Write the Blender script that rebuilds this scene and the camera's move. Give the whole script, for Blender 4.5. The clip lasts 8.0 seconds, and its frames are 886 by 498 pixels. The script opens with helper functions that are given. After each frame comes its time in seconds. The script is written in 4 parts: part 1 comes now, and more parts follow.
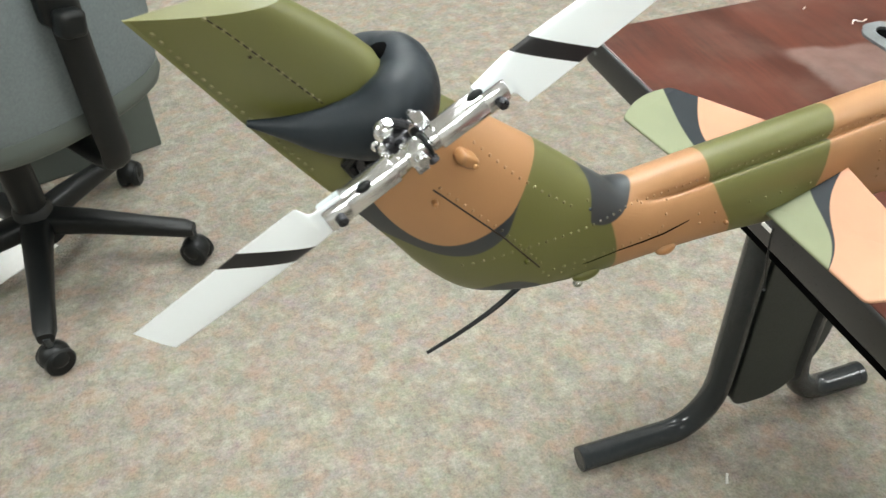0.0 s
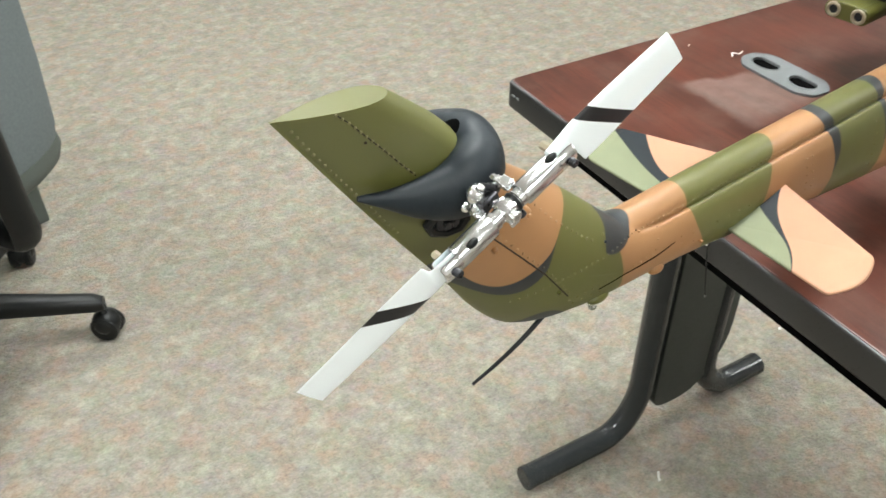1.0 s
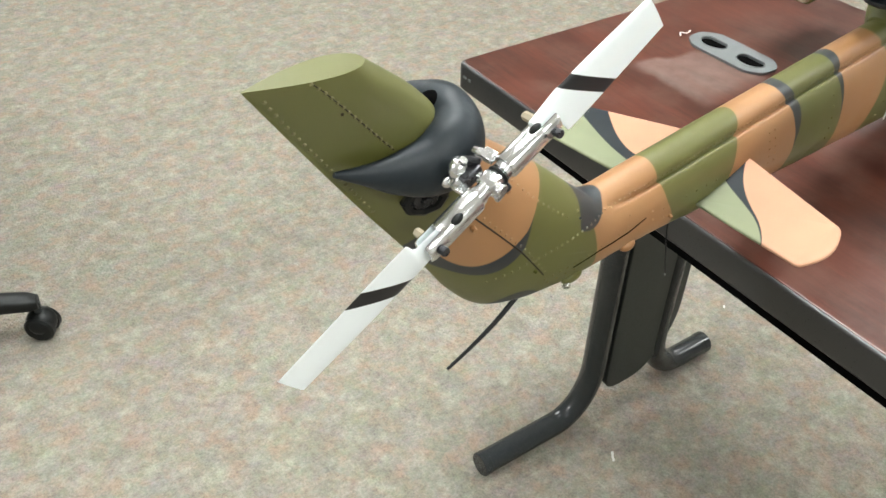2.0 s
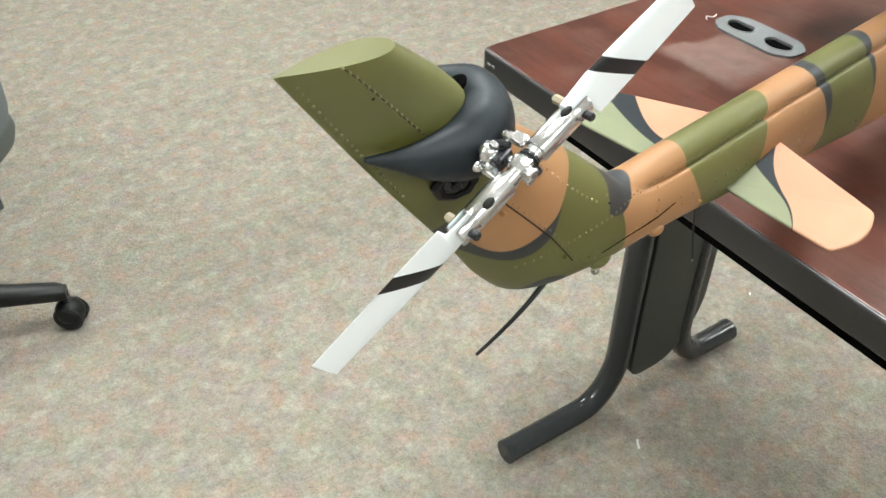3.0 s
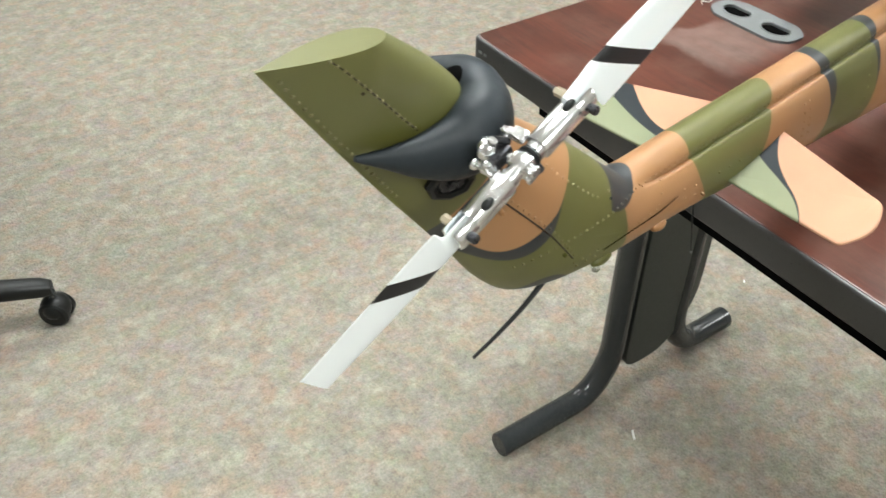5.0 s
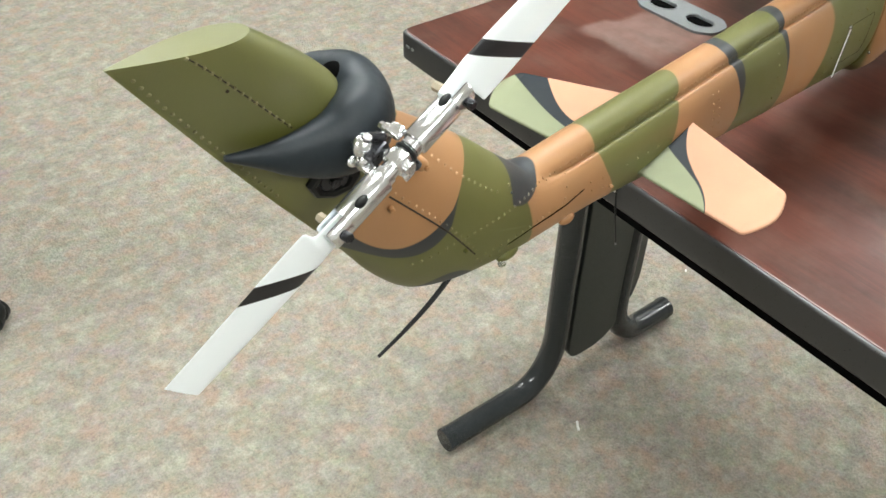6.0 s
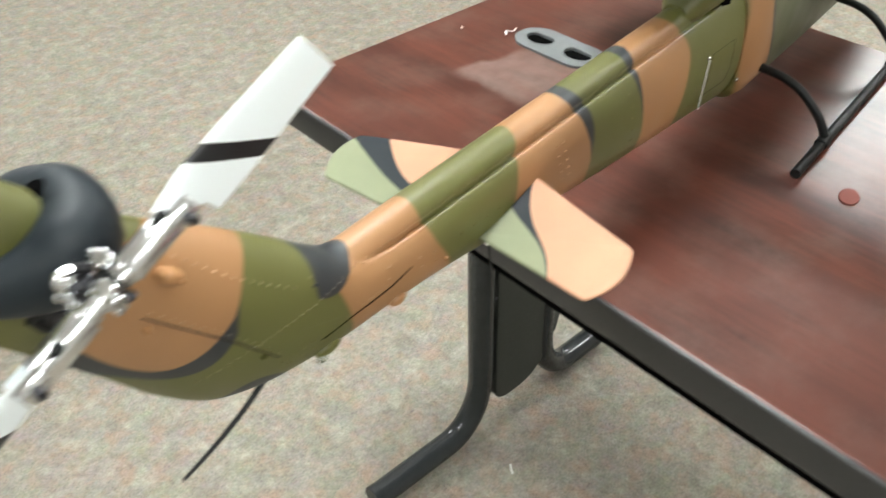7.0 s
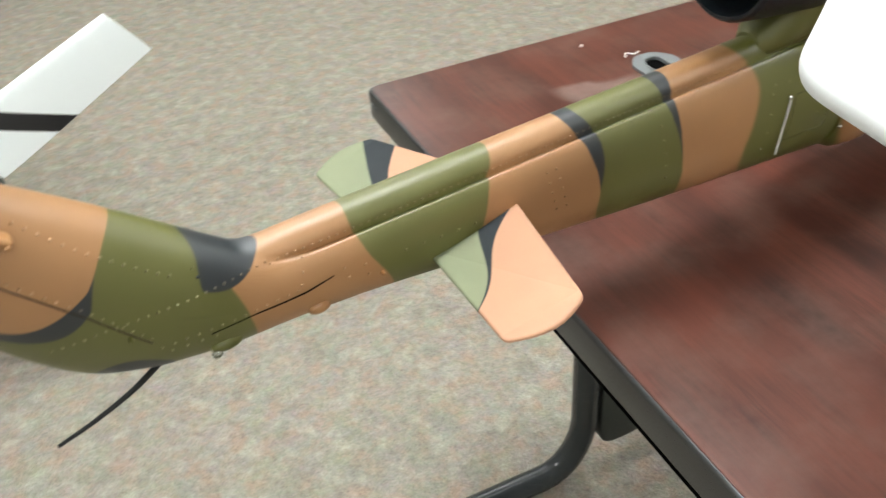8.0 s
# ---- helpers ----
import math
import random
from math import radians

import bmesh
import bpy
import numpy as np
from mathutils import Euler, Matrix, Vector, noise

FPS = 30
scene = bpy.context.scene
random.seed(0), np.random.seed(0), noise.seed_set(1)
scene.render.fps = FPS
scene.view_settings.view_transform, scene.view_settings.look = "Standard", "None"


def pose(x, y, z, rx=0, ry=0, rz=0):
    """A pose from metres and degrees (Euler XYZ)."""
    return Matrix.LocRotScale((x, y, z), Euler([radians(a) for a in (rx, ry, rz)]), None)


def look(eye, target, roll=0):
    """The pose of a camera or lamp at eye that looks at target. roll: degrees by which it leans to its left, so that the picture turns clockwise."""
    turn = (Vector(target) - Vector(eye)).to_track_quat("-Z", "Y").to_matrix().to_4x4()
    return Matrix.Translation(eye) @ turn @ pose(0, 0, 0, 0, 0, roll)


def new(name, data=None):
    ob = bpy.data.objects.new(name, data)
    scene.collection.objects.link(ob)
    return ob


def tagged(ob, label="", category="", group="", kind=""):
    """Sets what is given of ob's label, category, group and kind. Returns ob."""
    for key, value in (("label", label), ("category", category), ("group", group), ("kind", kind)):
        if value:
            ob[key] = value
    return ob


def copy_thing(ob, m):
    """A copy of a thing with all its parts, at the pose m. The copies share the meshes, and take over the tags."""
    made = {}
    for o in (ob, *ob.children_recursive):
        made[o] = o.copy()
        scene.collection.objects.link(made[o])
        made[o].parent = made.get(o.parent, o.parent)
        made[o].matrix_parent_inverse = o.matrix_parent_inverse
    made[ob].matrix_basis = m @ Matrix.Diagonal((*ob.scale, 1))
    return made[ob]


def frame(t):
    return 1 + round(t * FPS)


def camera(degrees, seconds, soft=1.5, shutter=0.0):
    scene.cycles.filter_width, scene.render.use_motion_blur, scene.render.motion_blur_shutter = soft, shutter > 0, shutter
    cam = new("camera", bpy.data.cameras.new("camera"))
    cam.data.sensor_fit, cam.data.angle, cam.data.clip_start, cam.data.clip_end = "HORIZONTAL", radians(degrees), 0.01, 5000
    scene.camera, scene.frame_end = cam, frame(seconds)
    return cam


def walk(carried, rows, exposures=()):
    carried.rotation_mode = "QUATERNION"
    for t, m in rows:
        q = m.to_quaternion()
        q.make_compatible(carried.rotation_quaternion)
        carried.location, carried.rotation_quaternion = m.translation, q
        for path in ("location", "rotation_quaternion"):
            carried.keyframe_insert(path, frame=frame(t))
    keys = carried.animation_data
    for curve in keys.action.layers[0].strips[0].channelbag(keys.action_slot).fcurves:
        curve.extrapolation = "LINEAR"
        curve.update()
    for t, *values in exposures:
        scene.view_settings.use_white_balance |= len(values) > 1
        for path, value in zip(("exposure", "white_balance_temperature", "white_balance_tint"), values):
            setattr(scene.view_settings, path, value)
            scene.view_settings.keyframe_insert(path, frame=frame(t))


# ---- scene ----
cam = camera(55.9, 8.0, soft=1.5, shutter=0.5)
PATH = [
    (0, (-0.402, -0.746, 1.158), (0.044, 0.69, -0.16), -1.9),
    (0.3, (-0.43, -0.751, 1.17), (0.083, 0.671, -0.14), -2.4),
    (0.5, (-0.455, -0.749, 1.179), (0.115, 0.65, -0.132), -4.0),
    (0.7, (-0.478, -0.746, 1.189), (0.195, 0.627, -0.1), -2.4),
    (1, (-0.501, -0.745, 1.197), (0.256, 0.62, -0.054), -0.6),
    (1.2, (-0.505, -0.739, 1.191), (0.306, 0.584, -0.07), 1.0),
    (1.5, (-0.508, -0.734, 1.186), (0.341, 0.558, -0.083), 1.5),
    (1.7, (-0.509, -0.73, 1.184), (0.367, 0.545, -0.083), 1.7),
    (2.8, (-0.516, -0.724, 1.18), (0.325, 0.576, -0.108), -0.3),
    (3, (-0.515, -0.725, 1.18), (0.312, 0.573, -0.118), -0.2),
    (3.5, (-0.52, -0.725, 1.18), (0.288, 0.59, -0.114), 0.2),
    (4, (-0.523, -0.714, 1.178), (0.29, 0.593, -0.121), 0.2),
    (4.2, (-0.523, -0.709, 1.178), (0.278, 0.61, -0.117), -0.4),
    (5.3, (-0.493, -0.707, 1.17), (0.355, 0.525, -0.158), -0.5),
    (5.5, (-0.484, -0.714, 1.17), (0.378, 0.5, -0.165), -0.6),
    (5.8, (-0.479, -0.719, 1.173), (0.421, 0.47, -0.159), 0.8),
    (6, (-0.478, -0.721, 1.169), (0.427, 0.478, -0.152), 0.9),
    (6.2, (-0.473, -0.719, 1.175), (0.416, 0.496, -0.143), -0.1),
    (6.5, (-0.459, -0.713, 1.169), (0.453, 0.538, -0.098), -0.8),
    (6.7, (-0.436, -0.716, 1.166), (0.531, 0.481, -0.112), -0.0),
    (7, (-0.385, -0.728, 1.167), (0.622, 0.44, -0.107), -1.6),
    (7.2, (-0.346, -0.735, 1.161), (0.592, 0.501, -0.101), -4.1),
    (7.5, (-0.286, -0.755, 1.148), (0.524, 0.574, -0.109), -5.4),
    (7.7, (-0.257, -0.772, 1.141), (0.461, 0.629, -0.093), -5.7),
    (8, (-0.244, -0.792, 1.141), (0.347, 0.682, -0.077), -5.0),
]
walk(cam, [(t, look(eye, target, roll)) for t, eye, target, roll in PATH], [(0.0, -0.07), (1.0, -0.02), (6.5, 0.0), (7.3, -0.04), (8.0, -0.15)])

# ---- world and lamps ----
world = bpy.data.worlds.new("room_air")
scene.world = world
world.use_nodes = True
world.node_tree.nodes["Background"].inputs[0].default_value = (0.9, 0.95, 1.0, 1)
world.node_tree.nodes["Background"].inputs[1].default_value = 0.03


# ---- materials ----
def nodes_of(name):
    m = bpy.data.materials.new(name)
    m.use_nodes = True
    nt = m.node_tree
    return m, nt, nt.nodes["Principled BSDF"]


def put(nt, kind, **values):
    n = nt.nodes.new(kind)
    for k, v in values.items():
        setattr(n, k, v)
    return n


def plug(nt, socket, value):
    if isinstance(value, bpy.types.NodeSocket):
        nt.links.new(value, socket)
    elif isinstance(value, (tuple, list)) and len(value) == 3 and socket.type == "RGBA":
        socket.default_value = (*value, 1)
    else:
        socket.default_value = value


def calc(nt, op, a, b=0.0, c=0.0):
    n = put(nt, "ShaderNodeMath", operation=op)
    for s, v in zip(n.inputs, (a, b, c)):
        plug(nt, s, v)
    return n.outputs[0]


def blend(nt, fac, a, b):
    n = put(nt, "ShaderNodeMix", data_type="RGBA")
    plug(nt, n.inputs[0], fac)
    plug(nt, n.inputs[6], a)
    plug(nt, n.inputs[7], b)
    return n.outputs[2]


def grain(nt, vec, scale, detail=3.0, rough=0.5):
    n = put(nt, "ShaderNodeTexNoise")
    plug(nt, n.inputs["Vector"], vec)
    n.inputs["Scale"].default_value = scale
    n.inputs["Detail"].default_value = detail
    n.inputs["Roughness"].default_value = rough
    return n.outputs["Fac"]


def span(nt, x, lo, hi, to_lo=0.0, to_hi=1.0):
    n = put(nt, "ShaderNodeMapRange")
    for s, v in zip(n.inputs, (x, lo, hi, to_lo, to_hi)):
        plug(nt, s, v)
    return n.outputs[0]


def object_xyz(nt):
    c = put(nt, "ShaderNodeTexCoord")
    x = put(nt, "ShaderNodeSeparateXYZ")
    nt.links.new(c.outputs["Object"], x.inputs[0])
    return c.outputs["Object"], x.outputs[0], x.outputs[1], x.outputs[2]


def bump(nt, bsdf, height, strength=0.2, distance=0.001):
    b = put(nt, "ShaderNodeBump")
    b.inputs["Strength"].default_value = strength
    b.inputs["Distance"].default_value = distance
    plug(nt, b.inputs["Height"], height)
    nt.links.new(b.outputs[0], bsdf.inputs["Normal"])


def surface(name, colour, rough=0.5, metal=0.0, vary=0.12, scale=60.0, relief=0.1, relief_scale=600.0):
    """A painted, moulded or metal surface with broad tone changes, fine grain and uneven gloss."""
    m, nt, bs = nodes_of(name)
    vec = put(nt, "ShaderNodeTexCoord").outputs["Object"]
    broad = grain(nt, vec, scale, 4)
    fine = grain(nt, vec, relief_scale, 3)
    dark = tuple(c * (1 - vary) for c in colour)
    light = tuple(min(1, c * (1 + vary)) for c in colour)
    plug(nt, bs.inputs["Base Color"], blend(nt, broad, dark, light))
    plug(nt, bs.inputs["Roughness"], span(nt, fine, 0.3, 0.7, max(0.02, rough - 0.06), min(1, rough + 0.08)))
    bs.inputs["Metallic"].default_value = metal
    bump(nt, bs, fine, relief, 0.0004)
    return m


TAN = (0.352, 0.176, 0.071)
GREEN = (0.106, 0.106, 0.022)
SLATE = (0.015, 0.020, 0.024)
# TAN and GREEN with top light on level surfaces put into the colour
TAN_TOP_LIT = (0.458, 0.250, 0.158)
GREEN_TOP_LIT = (0.205, 0.222, 0.138)


def cubic(points):
    """Coefficients, lowest first, of the cubic u(z) near the (u, z) points."""
    us, zs = zip(*points)
    k = np.polyfit(np.array(zs), np.array(us), min(3, len(points) - 1))
    return ([float(v) for v in k[::-1]] + [0.0] * 4)[:4]


def past(nt, u, z, points, wobble=None, soft=0.0005):
    """1 where u lies beyond the curve through the points."""
    a, b, c, d = cubic(points)
    edge = calc(nt, "MULTIPLY", z, d)
    for k in (c, b):
        edge = calc(nt, "MULTIPLY", calc(nt, "ADD", edge, k), z)
    away = calc(nt, "SUBTRACT", u, calc(nt, "ADD", edge, a))
    if wobble is not None:
        away = calc(nt, "ADD", away, wobble)
    return span(nt, away, -soft, soft)


def both(nt, *facs):
    f = facs[0]
    for g in facs[1:]:
        f = calc(nt, "MULTIPLY", f, g)
    return f


def inverse(nt, f):
    return calc(nt, "SUBTRACT", 1.0, f)


def finish_paint(nt, bs, vec, colour, rough=0.44, gloss=0.80):
    broad = grain(nt, vec, 25, 4)
    fine = grain(nt, vec, 900, 2)
    mottled = put(nt, "ShaderNodeHueSaturation")
    plug(nt, mottled.inputs["Value"], span(nt, broad, 0.3, 0.7, 0.92, 1.06))
    plug(nt, mottled.inputs["Color"], colour)
    plug(nt, bs.inputs["Base Color"], mottled.outputs[0])
    plug(nt, bs.inputs["Roughness"], span(nt, broad, 0.3, 0.7, rough - 0.05, rough + 0.1))
    bs.inputs["Specular IOR Level"].default_value = gloss
    bump(nt, bs, fine, 0.10, 0.0003)


def camouflage(name="camouflage_paint", worn=0.0):
    """Sprayed tan, olive and slate bands of the tail boom, pod and fin."""
    m, nt, bs = nodes_of(name)
    vec, u, v, z = object_xyz(nt)
    zb = Z0
    wob = calc(nt, "MULTIPLY", calc(nt, "SUBTRACT", grain(nt, vec, 60, 2), 0.5), 0.0022)

    def P(pts):
        return [(a, b - zb) for a, b in pts]

    col = GREEN
    # pod: tan patch edged with slate
    tan_rear = past(nt, u, z, P(EDGE_TAN_REAR), wob)
    tan_front = inverse(nt, past(nt, u, z, P(EDGE_TAN_FRONT)))
    slate_front = inverse(nt, past(nt, u, z, P(EDGE_SLATE_FRONT)))
    above = past(nt, z, u, [(b - zb, a) for a, b in EDGE_TAN_LOW])
    above_slate = past(nt, z, u, [(b - zb, a) for a, b in EDGE_SLATE_LOW])
    col = blend(nt, both(nt, tan_rear, slate_front, above_slate), col, SLATE)
    col = blend(nt, both(nt, tan_rear, tan_front, above), col, TAN)
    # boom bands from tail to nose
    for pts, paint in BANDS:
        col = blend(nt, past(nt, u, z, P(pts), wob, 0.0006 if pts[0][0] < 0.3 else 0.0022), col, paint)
    # slate saddle in the crook of the boom
    saddle = both(nt, past(nt, u, z, P(SADDLE_REAR)), past(nt, z, u, [(b - zb, a) for a, b in SADDLE_LOW]), inverse(nt, past(nt, u, z, P([(-0.001, 0.88), (-0.001, 0.91)]))), past(nt, u, z, P([(-0.0425, 0.88), (-0.0425, 0.95)])))
    col = blend(nt, saddle, col, SLATE)
    # slate smear under the pod
    smear = both(nt, past(nt, u, z, P([(-0.098, 0.84), (-0.098, 0.87)])), inverse(nt, past(nt, u, z, P([(-0.055, 0.84), (-0.068, 0.87)]))), inverse(nt, past(nt, z, u, [(b - zb, a) for a, b in SMEAR_TOP])))
    col = blend(nt, smear, col, SLATE)
    # pale blend: rubbed paint plus the rivets' highlights put into the colour
    if worn:
        col = blend(nt, worn, col, (0.60, 0.50, 0.36))
    finish_paint(nt, bs, vec, col, 0.50 if worn else 0.44, 0.6 if worn else 0.80)
    return m


def tailplane_paint(name, points_a, points_b):
    """Olive at the rear, a slate wave, tan in front, both lightened for top light; u runs forward, v outward."""
    m, nt, bs = nodes_of(name)
    vec, u, v, z = object_xyz(nt)
    col = blend(nt, past(nt, u, v, points_a), GREEN_TOP_LIT, SLATE)
    col = blend(nt, past(nt, u, v, points_b), col, TAN_TOP_LIT)
    finish_paint(nt, bs, vec, col, 0.6, 0.25)
    return m


def polished_metal(name, colour, rough):
    """Turned metal with faint smudges that dull its gloss."""
    m, nt, bs = nodes_of(name)
    vec = put(nt, "ShaderNodeTexCoord").outputs["Object"]
    smudge = grain(nt, vec, 70, 1, 0.4)
    plug(nt, bs.inputs["Base Color"], blend(nt, smudge, tuple(c * 0.93 for c in colour), colour))
    plug(nt, bs.inputs["Roughness"], span(nt, smudge, 0.3, 0.7, rough - 0.02, rough + 0.03))
    bs.inputs["Metallic"].default_value = 1.0
    return m


def carpet_material():
    m, nt, bs = nodes_of("speckled_carpet")
    vec = put(nt, "ShaderNodeTexCoord").outputs["Object"]
    col = (0.324, 0.297, 0.250)
    for scale, amount in ((22, 0.16), (85, 0.10)):
        tint = put(nt, "ShaderNodeTexNoise")
        nt.links.new(vec, tint.inputs["Vector"])
        tint.inputs["Scale"].default_value = scale
        tint.inputs["Detail"].default_value = 3
        add = put(nt, "ShaderNodeMix", data_type="RGBA", blend_type="OVERLAY")
        add.inputs[0].default_value = amount
        plug(nt, add.inputs[6], col)
        nt.links.new(tint.outputs["Color"], add.inputs[7])
        col = add.outputs[2]
    v1 = put(nt, "ShaderNodeTexNoise")
    nt.links.new(vec, v1.inputs["Vector"])
    v1.inputs["Scale"].default_value = 27
    v1.inputs["Detail"].default_value = 4
    sep = put(nt, "ShaderNodeSeparateColor")
    nt.links.new(v1.outputs["Color"], sep.inputs[0])
    col = blend(nt, span(nt, sep.outputs[0], 0.48, 0.66, 0, 0.60), col, (0.405, 0.275, 0.208))
    col = blend(nt, span(nt, sep.outputs[1], 0.50, 0.68, 0, 0.46), col, (0.205, 0.214, 0.181))
    col = blend(nt, span(nt, sep.outputs[2], 0.50, 0.72, 0, 0.5), col, (0.48, 0.45, 0.38))
    fine = grain(nt, vec, 250, 3, 0.65)
    dark = put(nt, "ShaderNodeHueSaturation")
    plug(nt, dark.inputs["Value"], span(nt, calc(nt, "ADD", calc(nt, "MULTIPLY", fine, 0.5), calc(nt, "MULTIPLY", grain(nt, vec, 90, 4, 0.65), 0.5)), 0.3, 0.7, 0.62, 1.36))
    plug(nt, dark.inputs["Color"], col)
    plug(nt, bs.inputs["Base Color"], dark.outputs[0])
    bs.inputs["Roughness"].default_value = 0.95
    bs.inputs["Specular IOR Level"].default_value = 0.15
    bump(nt, bs, calc(nt, "ADD", fine, grain(nt, vec, 130, 2)), 0.9, 0.005)
    return m


def wood_material():
    """Mahogany laminate with grain along the table's length and a dusty smear."""
    m, nt, bs = nodes_of("mahogany_laminate")
    vec, x, y, z = object_xyz(nt)
    mp = put(nt, "ShaderNodeMapping")
    nt.links.new(vec, mp.inputs[0])
    mp.inputs["Scale"].default_value = (1.0, 0.09, 1.0)
    g1 = grain(nt, mp.outputs[0], 30, 3, 0.55)
    g2 = grain(nt, mp.outputs[0], 170, 5, 0.7)
    g3 = grain(nt, vec, 9, 3, 0.55)
    worn = grain(nt, vec, 20, 5, 0.6)
    col = blend(nt, span(nt, g1, 0.30, 0.70), (0.034, 0.0120, 0.0095), (0.122, 0.039, 0.026))
    col = blend(nt, span(nt, g2, 0.42, 0.66, 0, 0.68), col, (0.028, 0.011, 0.009))
    # broad browner and redder patches
    col = blend(nt, span(nt, g3, 0.40, 0.62, 0, 0.55), col, (0.118, 0.036, 0.024))
    # thin film of dust and rubbed patches
    col = blend(nt, span(nt, worn, 0.47, 0.70, 0, 0.42), col, (0.140, 0.085, 0.068))
    # dusty smear beside the cable outlet
    soft = calc(nt, "MULTIPLY", calc(nt, "SUBTRACT", grain(nt, vec, 30, 3, 0.55), 0.5), 0.030)
    lower = calc(nt, "ADD", calc(nt, "ADD", y, calc(nt, "MULTIPLY", x, 0.20)), soft)
    f = both(nt, span(nt, calc(nt, "ADD", x, soft), 0.160, 0.174), span(nt, x, 0.262, 0.285, 1, 0), span(nt, lower, -0.085, -0.075, 1, 0), span(nt, calc(nt, "ADD", y, soft), -0.235, -0.205))
    f = calc(nt, "MULTIPLY", f, span(nt, grain(nt, vec, 45, 3, 0.5), 0.3, 0.7, 0.30, 0.62))
    col = blend(nt, f, col, (0.26, 0.19, 0.165))
    plug(nt, bs.inputs["Base Color"], col)
    haze = span(nt, grain(nt, vec, 11, 4), 0.3, 0.7, 0.277, 0.290)
    plug(nt, bs.inputs["Roughness"], calc(nt, "MINIMUM", calc(nt, "ADD", calc(nt, "ADD", haze, calc(nt, "MULTIPLY", f, 0.08)), span(nt, worn, 0.40, 0.75, 0.0, 0.03)), 0.36))
    bs.inputs["Specular IOR Level"].default_value = 0.45
    return m


def rotor_blade_paint():
    """White blade with one slanted black stripe."""
    m, nt, bs = nodes_of("white_blade_with_stripe")
    vec, s, n, c = object_xyz(nt)
    a = calc(nt, "ADD", s, calc(nt, "MULTIPLY", c, 1.02))
    stripe = both(nt, span(nt, a, 0.0583, 0.0587), span(nt, a, 0.0675, 0.0679, 1, 0))
    col = blend(nt, stripe, (0.905, 0.955, 0.965), (0.012, 0.012, 0.013))
    plug(nt, bs.inputs["Base Color"], col)
    bs.inputs["Roughness"].default_value = 0.38
    bump(nt, bs, grain(nt, vec, 800, 2), 0.06, 0.0003)
    return m


Z0 = 0.737          # height of the table top
ORIGIN = (-0.2017, -0.4370)
HEADING = 8.5

EDGE_TAN_REAR = [(-0.152, 0.930), (-0.110, 0.980)]
EDGE_TAN_FRONT = [(-0.0636, 0.9397), (-0.0660, 0.9366), (-0.0717, 0.9320), (-0.0775, 0.9255), (-0.0825, 0.9180), (-0.0870, 0.9135), (-0.0920, 0.9095)]
EDGE_SLATE_FRONT = [(-0.0636, 0.9400), (-0.0717, 0.9320), (-0.0775, 0.9255), (-0.0812, 0.9190), (-0.0838, 0.9128), (-0.0862, 0.9060), (-0.0890, 0.9000)]
EDGE_TAN_LOW = [(-0.0860, 0.9150), (-0.0930, 0.9112), (-0.0994, 0.9082), (-0.1070, 0.9060), (-0.1155, 0.9060), (-0.1230, 0.9077), (-0.1288, 0.9118), (-0.1338, 0.9166)]
EDGE_SLATE_LOW = [(-0.0845, 0.9090), (-0.0876, 0.9050), (-0.0920, 0.9010), (-0.1000, 0.8975), (-0.1095, 0.8973), (-0.1195, 0.8999), (-0.1285, 0.9045), (-0.1340, 0.9090)]
SADDLE_REAR = [(-0.0350, 0.884), (-0.0375, 0.8915), (-0.0378, 0.8975), (-0.0362, 0.9047), (-0.0348, 0.9095), (-0.0365, 0.9150), (-0.0425, 0.9225)]
SADDLE_LOW = [(-0.0365, 0.8905), (-0.0298, 0.8865), (-0.0229, 0.8860), (-0.0137, 0.8880), (-0.0069, 0.8909), (-0.0040, 0.8928), (-0.0010, 0.8955)]
SMEAR_TOP = [(-0.097, 0.8610), (-0.0875, 0.8665), (-0.075, 0.8645), (-0.0635, 0.8565), (-0.058, 0.8510)]
